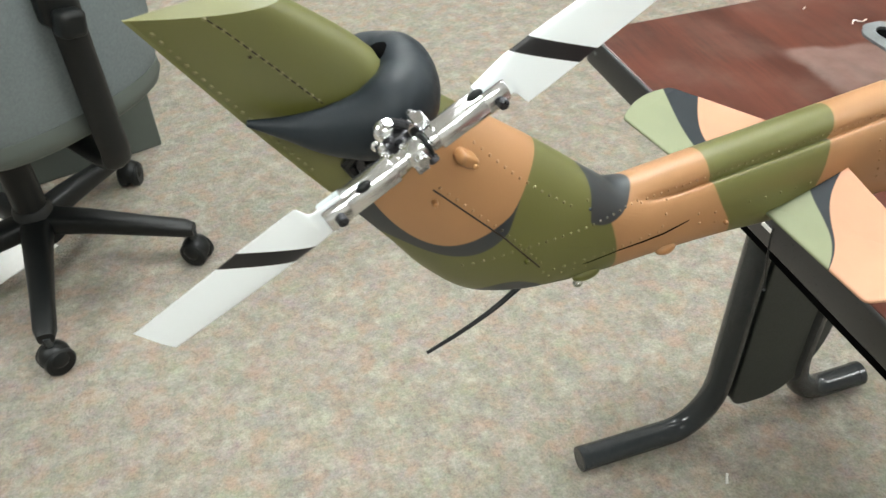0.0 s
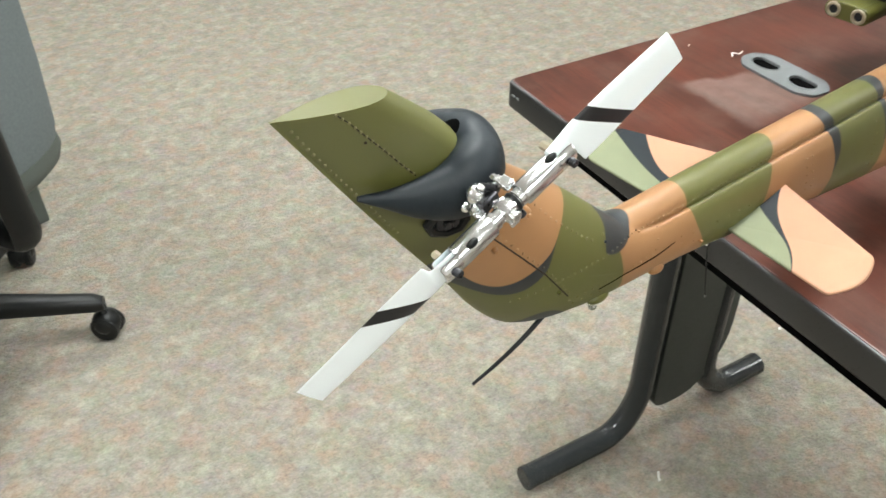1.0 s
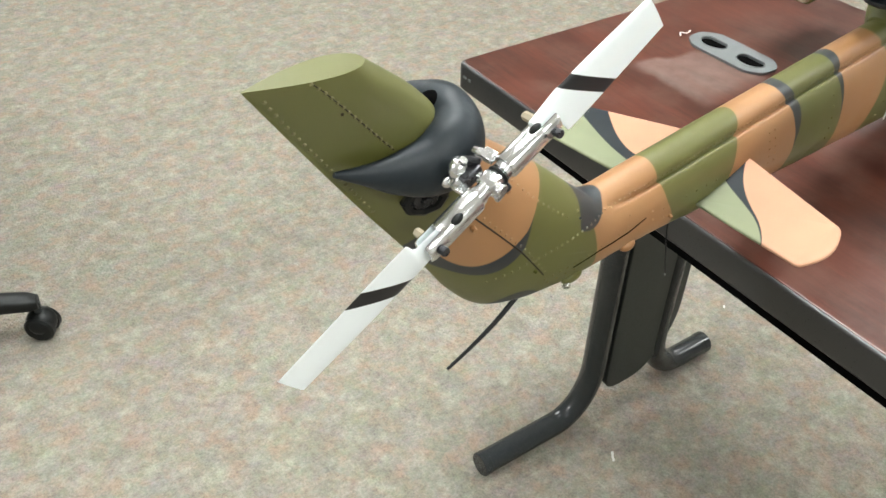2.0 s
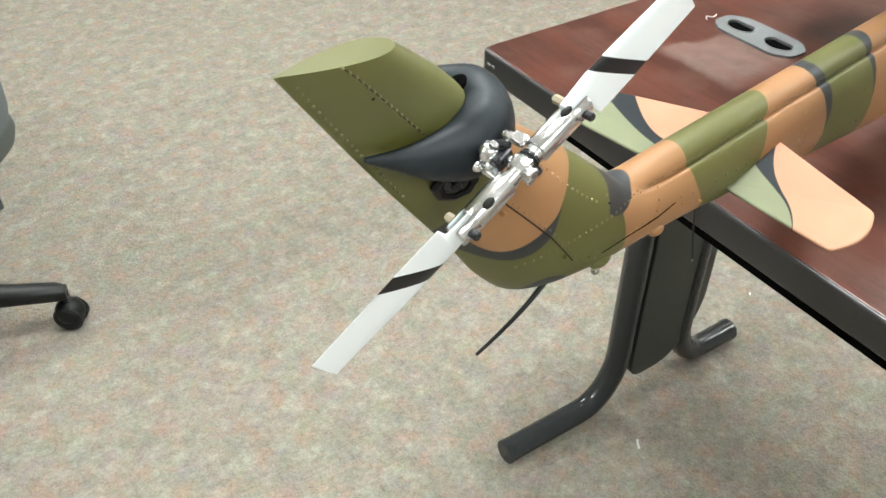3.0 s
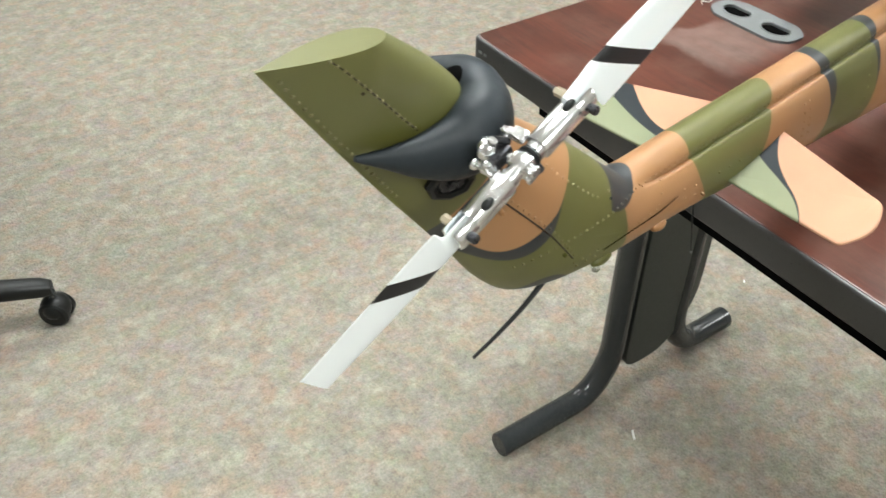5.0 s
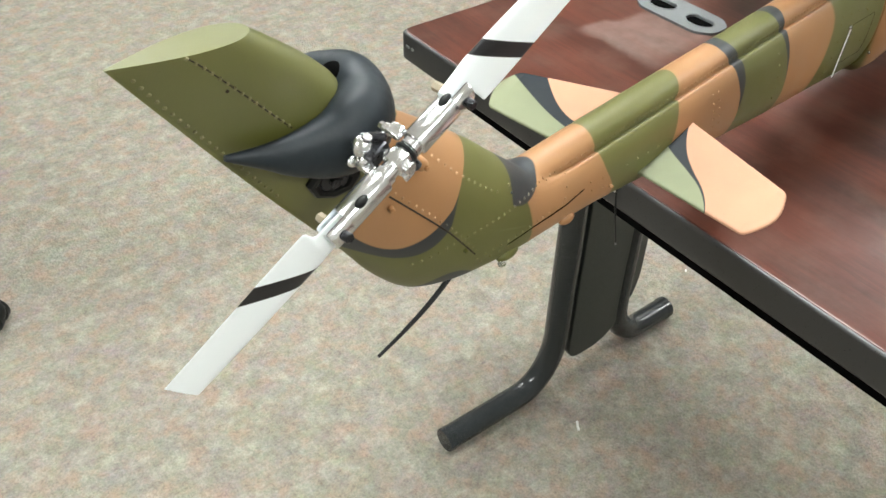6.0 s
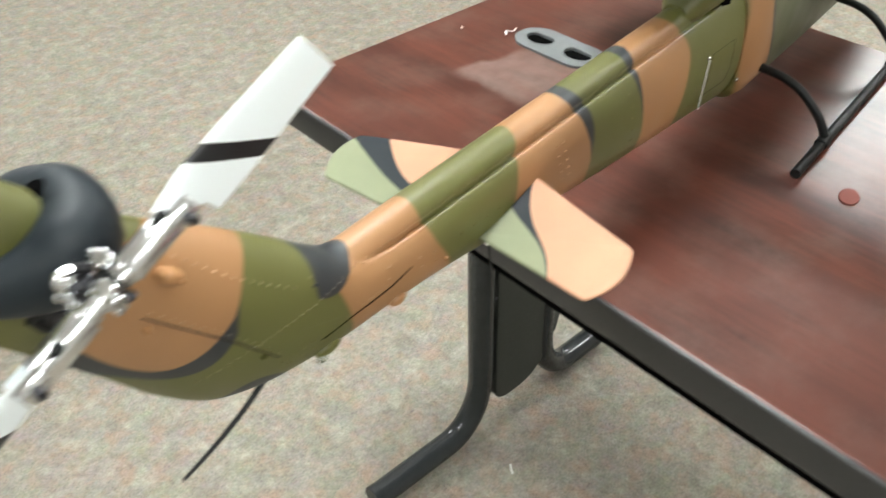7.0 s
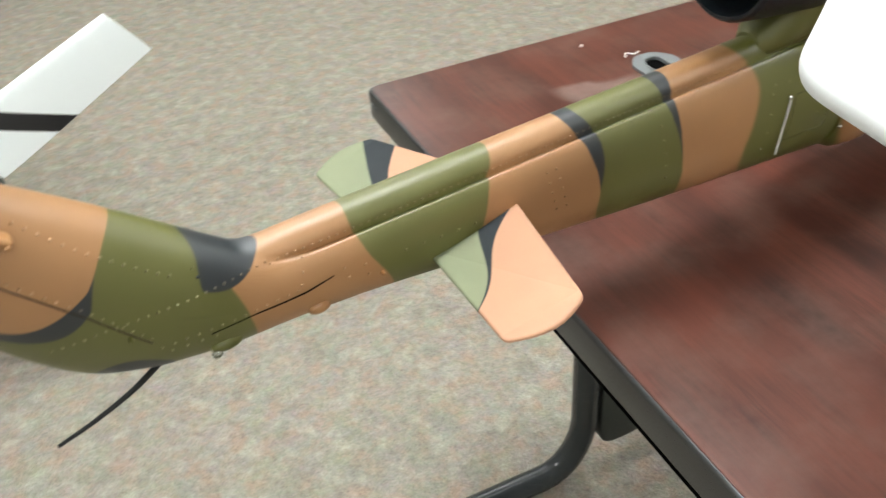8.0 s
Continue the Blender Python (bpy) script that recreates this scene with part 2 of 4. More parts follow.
BANDS = [
    ([(-0.0250, 0.8900), (-0.0237, 0.8836), (-0.0210, 0.8750), (-0.0199, 0.8665), (-0.0176, 0.8540), (-0.0165, 0.840)], TAN),
    ([(0.0470, 0.8950), (0.0440, 0.8915), (0.0472, 0.8815), (0.0500, 0.8720), (0.0570, 0.8600), (0.0607, 0.8500), (0.0660, 0.836)], GREEN),
    ([(0.1402, 0.8950), (0.1390, 0.8927), (0.1368, 0.8855), (0.1312, 0.8765), (0.1262, 0.8680), (0.1238, 0.8585), (0.1180, 0.840), (0.112, 0.820)], TAN),
    ([(0.1928, 0.8950), (0.1968, 0.8890), (0.2003, 0.8830), (0.2045, 0.8766), (0.2072, 0.8653), (0.2104, 0.8510), (0.2150, 0.8350), (0.222, 0.812)], SLATE),
    ([(0.2045, 0.8950), (0.2095, 0.8890), (0.2137, 0.8795), (0.2158, 0.8680), (0.2128, 0.8496), (0.2124, 0.8336), (0.2170, 0.8163)], GREEN),
    ([(0.2672, 0.8950), (0.2688, 0.8926), (0.2702, 0.8860), (0.2731, 0.8772), (0.2779, 0.8611), (0.2806, 0.8520), (0.2860, 0.830), (0.294, 0.805)], SLATE),
    ([(0.2800, 0.8950), (0.2786, 0.8826), (0.2797, 0.8736), (0.2820, 0.8597), (0.2823, 0.8485), (0.2850, 0.8290), (0.290, 0.805)], TAN),
    ([(0.3438, 0.8900), (0.3527, 0.8787), (0.3539, 0.8694), (0.3515, 0.8424), (0.3530, 0.800)], GREEN),
    ([(0.452, 0.95), (0.4545, 0.88), (0.4515, 0.842), (0.4555, 0.80)], TAN),
    ([(0.466, 0.95), (0.484, 0.868), (0.4975, 0.832), (0.5185, 0.79)], SLATE),
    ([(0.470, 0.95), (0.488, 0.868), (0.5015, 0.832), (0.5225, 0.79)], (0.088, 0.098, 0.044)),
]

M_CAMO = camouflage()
M_RIVET = camouflage("rubbed_and_highlit_rivets", 0.14)
M_CARPET = carpet_material()
M_WOOD = wood_material()
M_BLADE = rotor_blade_paint()
M_EDGE = surface("edge_band", (0.031, 0.031, 0.031), 0.33, vary=0.1, relief=0.01)
M_STEEL = surface("powder_coated_steel", (0.025, 0.029, 0.031), 0.22, vary=0.08, relief=0.05, relief_scale=900)
M_PANEL = surface("leg_panel_paint", (0.028, 0.034, 0.030), 0.45, vary=0.08, relief=0.05)
M_CAP = surface("black_plastic", (0.005, 0.006, 0.006), 0.42, vary=0.15)
M_CAP.node_tree.nodes["Principled BSDF"].inputs["Specular IOR Level"].default_value = 0.32
M_COWL = surface("slate_rubber_cowl", (0.010, 0.016, 0.021), 0.50, vary=0.25, scale=45, relief=0.22, relief_scale=260)
M_COWL.node_tree.nodes["Principled BSDF"].inputs["Specular IOR Level"].default_value = 0.40
M_ALU = polished_metal("polished_aluminium", (0.80, 0.81, 0.82), 0.23)
M_DARKMETAL = surface("black_oxide_screw", (0.05, 0.05, 0.055), 0.30, metal=0.8)
M_BRASS = surface("worn_bush", (0.36, 0.31, 0.22), 0.40, metal=0.2)
M_SEAM = surface("dark_seam", (0.026, 0.017, 0.011), 0.8)
M_SOOT = surface("sooty_blue_black_paint", (0.006, 0.009, 0.013), 0.45, vary=0.2)
# near-black without gloss: shade inside holes and gaps put into colour
M_MATT_BLACK = surface("matt_black", (0.004, 0.004, 0.004), 0.95)
M_MATT_BLACK.node_tree.nodes["Principled BSDF"].inputs["Specular IOR Level"].default_value = 0.0
M_TANPART = surface("tan_paint", TAN, 0.42)
M_OLIVE = surface("olive_paint", GREEN, 0.42)
M_GREY = surface("grey_outlet_plastic", (0.165, 0.175, 0.18), 0.5, vary=0.16)
M_FABRIC = surface("grey_chair_fabric", (0.125, 0.145, 0.147), 0.95, vary=0.26, scale=230, relief=0.7, relief_scale=420)
M_SHELL = surface("grey_green_shell", (0.075, 0.088, 0.078), 0.6, vary=0.06)
M_WHITE = surface("white_paint", (0.80, 0.82, 0.82), 0.35, vary=0.03)
M_PAPER = surface("white_paper", (0.78, 0.77, 0.74), 0.8, vary=0.04)
M_WALL = surface("wall_paint", (0.62, 0.61, 0.58), 0.85, vary=0.05, scale=3)
M_CEIL = surface("ceiling_tile", (0.72, 0.71, 0.68), 0.9, vary=0.05, scale=8)
M_CLEAR = surface("clear_lamp_plastic", (0.75, 0.78, 0.70), 0.08, vary=0.02)
M_CLEAR.node_tree.nodes["Principled BSDF"].inputs["Transmission Weight"].default_value = 0.85


def lamp_material(strength):
    m, nt, bs = nodes_of("lit_diffuser")
    bs.inputs["Emission Color"].default_value = (0.955, 1.0, 0.985, 1)
    bs.inputs["Emission Strength"].default_value = strength
    bs.inputs["Base Color"].default_value = (0.8, 0.8, 0.8, 1)
    return m


M_LAMP = lamp_material(33.5)


# ---- mesh helpers ----
def mesh_of(name, bm, material, smooth=True):
    bmesh.ops.recalc_face_normals(bm, faces=bm.faces)
    me = bpy.data.meshes.new(name)
    bm.to_mesh(me)
    bm.free()
    me.materials.append(material)
    if smooth:
        me.shade_smooth()
        me.set_sharp_from_angle(angle=radians(38))
        # broad flat faces keep their own normal
        total = sum(p.area for p in me.polygons)
        for p in me.polygons:
            if len(p.vertices) > 4 or p.area > 0.06 * total:
                p.use_smooth = False
    return me


def part(name, bm, material, parent, label="", smooth=True):
    ob = new(name, mesh_of(name, bm, material, smooth))
    ob.parent = parent
    if label:
        tagged(ob, label)
    return ob


def thing(name, bm, material, label, category, group="", kind="", smooth=True):
    return tagged(new(name, mesh_of(name, bm, material, smooth)), label, category, group, kind)


def loft(rings, caps=True, closed=True, bm=None):
    bm = bm or bmesh.new()
    rows = [[bm.verts.new(p) for p in ring] for ring in rings]
    n = len(rows[0])
    for a, b in zip(rows, rows[1:]):
        for i in range(n if closed else n - 1):
            bm.faces.new((a[i], a[(i + 1) % n], b[(i + 1) % n], b[i]))
    if caps:
        bm.faces.new(rows[0][::-1])
        bm.faces.new(rows[-1])
    return bm


def smooth_path(points, steps=8):
    """A Catmull-Rom line through the points."""
    pts = [Vector(p) for p in points]
    pts = [2 * pts[0] - pts[1], *pts, 2 * pts[-1] - pts[-2]]
    out = []
    for a, b, c, d in zip(pts, pts[1:], pts[2:], pts[3:]):
        for k in range(steps):
            t = k / steps
            out.append(0.5 * (2 * b + (c - a) * t + (2 * a - 5 * b + 4 * c - d) * t * t + (3 * b - a - 3 * c + d) * t ** 3))
    out.append(pts[-2])
    return out


def sweep(path, radius, segs=12, caps=True, flat=1.0, bm=None, side=None):
    """A tube along the path; radius is a number or a function of 0..1; flat squashes it across."""
    path = [Vector(p) for p in path]
    rings, normal = [], None
    for i, p in enumerate(path):
        d = (path[min(i + 1, len(path) - 1)] - path[max(i - 1, 0)]).normalized()
        if normal is None:
            ref = Vector(side) if side else (Vector((0, 0, 1)) if abs(d.z) < 0.9 else Vector((1, 0, 0)))
            normal = (ref - d * ref.dot(d)).normalized()
        normal = (normal - d * normal.dot(d)).normalized()
        other = d.cross(normal)
        r = radius(i / (len(path) - 1)) if callable(radius) else radius
        rings.append([p + r * (math.cos(a) * normal + flat * math.sin(a) * other) for a in (2 * math.pi * k / segs for k in range(segs))])
    return loft(rings, caps, bm=bm)


def rod(a, b, r, r2=None, segs=16, bm=None, chamfer=0.0):
    a, b = Vector(a), Vector(b)
    r2 = r if r2 is None else r2
    d = (b - a).normalized()
    ref = Vector((0, 0, 1)) if abs(d.z) < 0.9 else Vector((1, 0, 0))
    n = (ref - d * ref.dot(d)).normalized()
    o = d.cross(n)
    prof = [(a, r), (b, r2)]
    if chamfer:
        prof = [(a, r - chamfer), (a + d * chamfer, r), (b - d * chamfer, r2), (b, r2 - chamfer)]
    return loft([[p + q * (math.cos(t) * n + math.sin(t) * o) for t in (2 * math.pi * k / segs for k in range(segs))] for p, q in prof], bm=bm)


def block(size, at=(0, 0, 0), bevel=0.002, segs=2, turn=None, bm=None):
    b2 = bmesh.new()
    bmesh.ops.create_cube(b2, size=1.0)
    bmesh.ops.scale(b2, vec=size, verts=b2.verts)
    if bevel:
        bmesh.ops.bevel(b2, geom=b2.edges[:], offset=bevel, segments=segs, profile=0.5, affect="EDGES")
    m = Matrix.Translation(at)
    if turn:
        m = m @ Euler([radians(a) for a in turn]).to_matrix().to_4x4()
    bmesh.ops.transform(b2, matrix=m, verts=b2.verts)
    if bm is None:
        return b2
    return absorb(bm, b2)


def absorb(bm, other):
    tmp = bpy.data.meshes.new("tmp")
    other.to_mesh(tmp)
    other.free()
    bm.from_mesh(tmp)
    bpy.data.meshes.remove(tmp)
    return bm


def ball(at, r, bm=None, scale=(1, 1, 1), u=14, v=9):
    b2 = bmesh.new()
    bmesh.ops.create_uvsphere(b2, u_segments=u, v_segments=v, radius=r)
    bmesh.ops.scale(b2, vec=scale, verts=b2.verts)
    bmesh.ops.translate(b2, vec=at, verts=b2.verts)
    return b2 if bm is None else absorb(bm, b2)


def rounded_plate(outline, z0, z1, bevel=0.002, segs=2):
    """A plate with the given outline (x, y), its edges rounded."""
    bm = bmesh.new()
    low = [bm.verts.new((x, y, z0)) for x, y in outline]
    face = bm.faces.new(low)
    up = bmesh.ops.extrude_face_region(bm, geom=[face])
    bmesh.ops.translate(bm, vec=(0, 0, z1 - z0), verts=[g for g in up["geom"] if isinstance(g, bmesh.types.BMVert)])
    bmesh.ops.recalc_face_normals(bm, faces=bm.faces)
    if bevel:
        rim = [e for e in bm.edges if len(e.link_faces) == 2 and any(len(f.verts) == len(outline) and abs(f.normal.z) > 0.9 for f in e.link_faces)]
        bmesh.ops.bevel(bm, geom=rim, offset=bevel, segments=segs, profile=0.5, affect="EDGES")
    return bm


def corner_outline(points, radii, steps=6):
    """Rounds the corners of a polygon."""
    out, n = [], len(points)
    for i, (p, r) in enumerate(zip(points, radii)):
        p, a, b = Vector(p), Vector(points[i - 1]), Vector(points[(i + 1) % n])
        if not r:
            out.append(tuple(p))
            continue
        s, e = p + (a - p).normalized() * r, p + (b - p).normalized() * r
        for k in range(steps + 1):
            t = k / steps
            out.append(tuple((1 - t) ** 2 * s + 2 * t * (1 - t) * p + t * t * e))
    return out


# ---- the room ----
def room():
    bm = bmesh.new()
    bmesh.ops.create_grid(bm, x_segments=8, y_segments=8, size=5.0)
    bmesh.ops.translate(bm, vec=(0.5, 0.5, 0), verts=bm.verts)
    thing("floor", bm, M_CARPET, "beige office carpet speckled with pink and grey-green", "floor", kind="structure")
    # walls and ceiling are out of view, added to enclose and bounce light
    for name, size, at in (("wall_north", (10.2, 0.1, 2.75), (0.5, 5.55, 1.375)), ("wall_south", (10.2, 0.1, 2.75), (0.5, -4.55, 1.375)),
                           ("wall_east", (0.1, 10.0, 2.75), (5.55, 0.5, 1.375)), ("wall_west", (0.1, 10.0, 2.75), (-4.55, 0.5, 1.375))):
        thing(name, block(size, at, 0), M_WALL, "unseen plain wall added to close the room", "wall", kind="structure")
    thing("ceiling", block((10.2, 10.2, 0.08), (0.5, 0.5, 2.79), 0), M_CEIL, "unseen pale ceiling added over the room", "ceiling", kind="structure")


def ceiling_light():
    body = block((1.23, 0.62, 0.05), (0, 0, 0.0), 0.004)
    ob = thing("ceiling_light", body, M_WHITE, "unseen fluorescent ceiling light with a white frame", "ceiling light", group="ceiling lights")
    part("diffuser", block((1.17, 0.56, 0.012), (0, 0, -0.028), 0.003), M_LAMP, ob, "glowing prismatic diffuser")
    return ob


room()
first = ceiling_light()
# last light placed from the table's glare; the others are added for brightness
spots = [(-2.6, 0.1), (-0.3, -2.6), (0.3, 0.0), (0.3, 2.6), (2.7, -1.4), (4.05, 0.68)]
first.matrix_basis = pose(*spots[0], 2.722)
for x, y in spots[1:]:
    copy_thing(first, pose(x, y, 2.722))


# ---- the table ----
def table():
    depth, length = 0.540, 1.52
    base = tagged(new("folding_table"), "mahogany laminate table with dark edge on steel tube legs", "table")
    outline = corner_outline([(0, 0), (0, -length), (depth, -length), (depth, 0)], [0.012] * 4)
    inner = corner_outline([(0.003, -0.003), (0.003, -length + 0.003), (depth - 0.003, -length + 0.003), (depth - 0.003, -0.003)], [0.012] * 4)
    part("tabletop", rounded_plate(inner, 0.7335, Z0, 0.0012), M_WOOD, base, "reddish mahogany laminate top with dusty smears")
    part("edge_band", rounded_plate(outline, 0.7025, 0.7360, 0.0035, 4), M_EDGE, base, "dark grey plastic edge band")
    # matt black strips set back below the edge band
    part("under_strip", block((0.024, length - 0.22, 0.010), (0.016, -0.12 - (length - 0.22) / 2, 0.6970), 0.001), M_MATT_BLACK, base, "black recessed strip under the edge")
    part("under_strip", block((depth - 0.08, 0.024, 0.006), (depth / 2, -0.026, 0.7005), 0.001), M_MATT_BLACK, base)
    part("corner_mark", block((0.002, 0.006, 0.003), (-0.0004, -0.017, 0.722), 0.0005), M_GREY, base)
    part("corner_mark", block((0.002, 0.004, 0.003), (-0.0004, -0.026, 0.722), 0.0005), M_GREY, base)
    r, y = 0.0205, -0.066
    for end in (0, 1):
        yy = y if end == 0 else -length - y
        for x_post, x_foot, name in ((0.259, 0.027, "leg_tube"), (0.404, 0.557, "leg_tube")):
            sgn = 1 if x_post > x_foot else -1
            pts = [(x_post, yy, 0.703), (x_post, yy, 0.40), (x_post, yy, 0.13)]
            for k in range(1, 9):
                a = math.pi / 2 * k / 8
                pts.append((x_post - sgn * 0.075 * (1 - math.cos(a)), yy, 0.13 - (0.13 - r - 0.001) * math.sin(a)))
            pts.append((x_foot, yy, r + 0.001))
            leg = part(name, sweep(pts, r, 20), M_STEEL, base, "glossy dark grey bent steel tube")
            part("end_cap", rod((x_foot + sgn * 0.012, yy, r + 0.001), (x_foot - sgn * 0.002, yy, r + 0.001), r + 0.0006, segs=20, chamfer=0.0012), M_STEEL, leg, "dark grey end cap")
            part("glide", rod((x_foot + sgn * 0.045, yy, 0.004), (x_foot + sgn * 0.045, yy, 0.0), 0.012), M_CAP, leg)
        side = -1 if end == 0 else 1
        shape = corner_outline([(0.2805, 0.060), (0.375, 0.060), (0.435, 0.155), (0.435, 0.703), (0.2805, 0.703)], [0.034, 0.042, 0.046, 0, 0])
        bm = rounded_plate(shape, -0.011, 0.011, 0.002)
        bmesh.ops.transform(bm, matrix=Matrix.Translation((0, yy + side * 0.004, 0)) @ Matrix.Rotation(radians(90), 4, "X"), verts=bm.verts)
        part("leg_panel", bm, M_PANEL, base, "flat dark grey sheet-steel panel with rounded foot")
        part("bracket", block((0.20, 0.05, 0.006), (0.345, yy, 0.7), 0.001), M_STEEL, base)
    return base


def cable_outlet():
    cx, cy = 0.287, -0.158
    base = tagged(new("cable_outlet"), "grey plastic oval cable outlet in the table top", "cable outlet")
    base.location = (cx, cy, Z0)
    ring = corner_outline([(-0.012, 0.058), (-0.026, 0.040), (-0.026, -0.040), (-0.012, -0.058), (0.012, -0.058), (0.026, -0.040), (0.026, 0.040), (0.012, 0.058)], [0.007] * 8, 4)

    def mouth(y, a, b, cut_at):
        """An oval mouth with one flattened side."""
        return [(min(a * math.cos(2 * math.pi * k / 32), cut_at), y + b * math.sin(2 * math.pi * k / 32)) for k in range(32)]

    bm = bmesh.new()
    loops = [ring] + [mouth(y, 0.0125, 0.0175, 0.0085) for y in (0.028, -0.028)]
    edges = []
    for loop in loops:
        vs = [bm.verts.new((x, y, 0.0030)) for x, y in loop]
        edges += [bm.edges.new((a, b)) for a, b in zip(vs, vs[1:] + vs[:1])]
    bmesh.ops.triangle_fill(bm, edges=edges, use_beauty=True)
    low = bmesh.ops.extrude_face_region(bm, geom=bm.faces[:])
    bmesh.ops.translate(bm, vec=(0, 0, -0.0028), verts=[q for q in low["geom"] if isinstance(q, bmesh.types.BMVert)])
    part("plate", bm, M_GREY, base, "grey plastic plate with two openings")
    for y in (0.028, -0.028):
        # black discs on the closed table top stand in for the holes' shade
        hole = mouth(y, 0.0124, 0.0174, 0.0084)
        part("opening", rounded_plate(hole, 0.0003, 0.0006, 0.0), M_MATT_BLACK, base, "black disc for the shade in the cable hole")
        rim = [(*q, 0.0031) for q in mouth(y, 0.0136, 0.0186, 0.0096)]
        rim.append(rim[0])
        part("rim", sweep(rim, 0.0009, 6, caps=False), M_GREY, base)


def scrap(name, pts, r, z, material, label):
    thing(name, sweep(smooth_path([(x, y, z + r) for x, y in pts], 4), r, 6), material, label, "scrap")


def edge_cord():
    cord = thing("cord", sweep(smooth_path([(-0.0022, -0.3435, 0.7270), (-0.0030, -0.3445, 0.715), (-0.0026, -0.3490, 0.690), (-0.0020, -0.3530, 0.6690)], 6), 0.0008, 8), M_CAP, "thin black cord stuck to the table edge", "cord")
    part("tip", rod((-0.0020, -0.3528, 0.6700), (-0.0020, -0.3534, 0.6672), 0.0009, segs=8, chamfer=0.0003), M_GREY, cord, "grey cord tip")
    part("tag", block((0.0012, 0.0125, 0.0040), (-0.0009, -0.3350, 0.7215), 0.0004), M_PAPER, cord, "small white tag")


table()
cable_outlet()
edge_cord()


# ---- the model helicopter ----
heli = tagged(new("model_helicopter"), "camouflaged tan and olive scale model helicopter standing on the table", "model helicopter")
heli.matrix_basis = pose(*ORIGIN, Z0, 0, 0, HEADING)
SEG = 288

# stations: top point, bottom point, half width, tunnel radius, share of aerofoil
STATIONS = [
    ((0.500, 0.888), (0.500, 0.7720), 0.0290, 0.0120, 0.0),
    ((0.450, 0.887), (0.450, 0.7760), 0.0272, 0.0123, 0.0),
    ((0.400, 0.886), (0.400, 0.7825), 0.0255, 0.0125, 0.0),
    ((0.341, 0.886), (0.341, 0.7900), 0.0245, 0.0125, 0.0),
    ((0.282, 0.886), (0.282, 0.7982), 0.0237, 0.0125, 0.0),
    ((0.230, 0.886), (0.230, 0.8060), 0.0231, 0.0125, 0.0),
    ((0.165, 0.886), (0.165, 0.8165), 0.0223, 0.0125, 0.0),
    ((0.105, 0.886), (0.105, 0.8262), 0.0215, 0.0125, 0.0),
    ((0.054, 0.886), (0.054, 0.8345), 0.0208, 0.0125, 0.0),
    ((0.020, 0.886), (0.018, 0.8386), 0.0205, 0.0123, 0.0),
    ((0.004, 0.887), (0.001, 0.8400), 0.0204, 0.0120, 0.0),
    ((-0.010, 0.8925), (-0.017, 0.8402), 0.0206, 0.0116, 0.0),
    ((-0.022, 0.9030), (-0.033, 0.8405), 0.0210, 0.0112, 0.0),
    ((-0.036, 0.9155), (-0.050, 0.8424), 0.0216, 0.0110, 0.0),
    ((-0.055, 0.9325), (-0.073, 0.8468), 0.0219, 0.0, 0.0),
    ((-0.080, 0.9530), (-0.100, 0.8596), 0.0214, 0.0, 0.0),
    ((-0.103, 0.9705), (-0.122, 0.8832), 0.0194, 0.0, 0.15),
    ((-0.119, 0.9840), (-0.138, 0.9075), 0.0164, 0.0, 0.45),
    ((-0.133, 0.9985), (-0.154, 0.9310), 0.0135, 0.0, 0.8),
    ((-0.146, 1.0125), (-0.1750, 0.9610), 0.0110, 0.0, 1.0),
    ((-0.158, 1.0230), (-0.1970, 0.9940), 0.0098, 0.0, 1.0),
    ((-0.1710, 1.0335), (-0.2245, 1.0365), 0.0088, 0.0, 1.0),
]


TUNNEL_AXIS = 0.8825


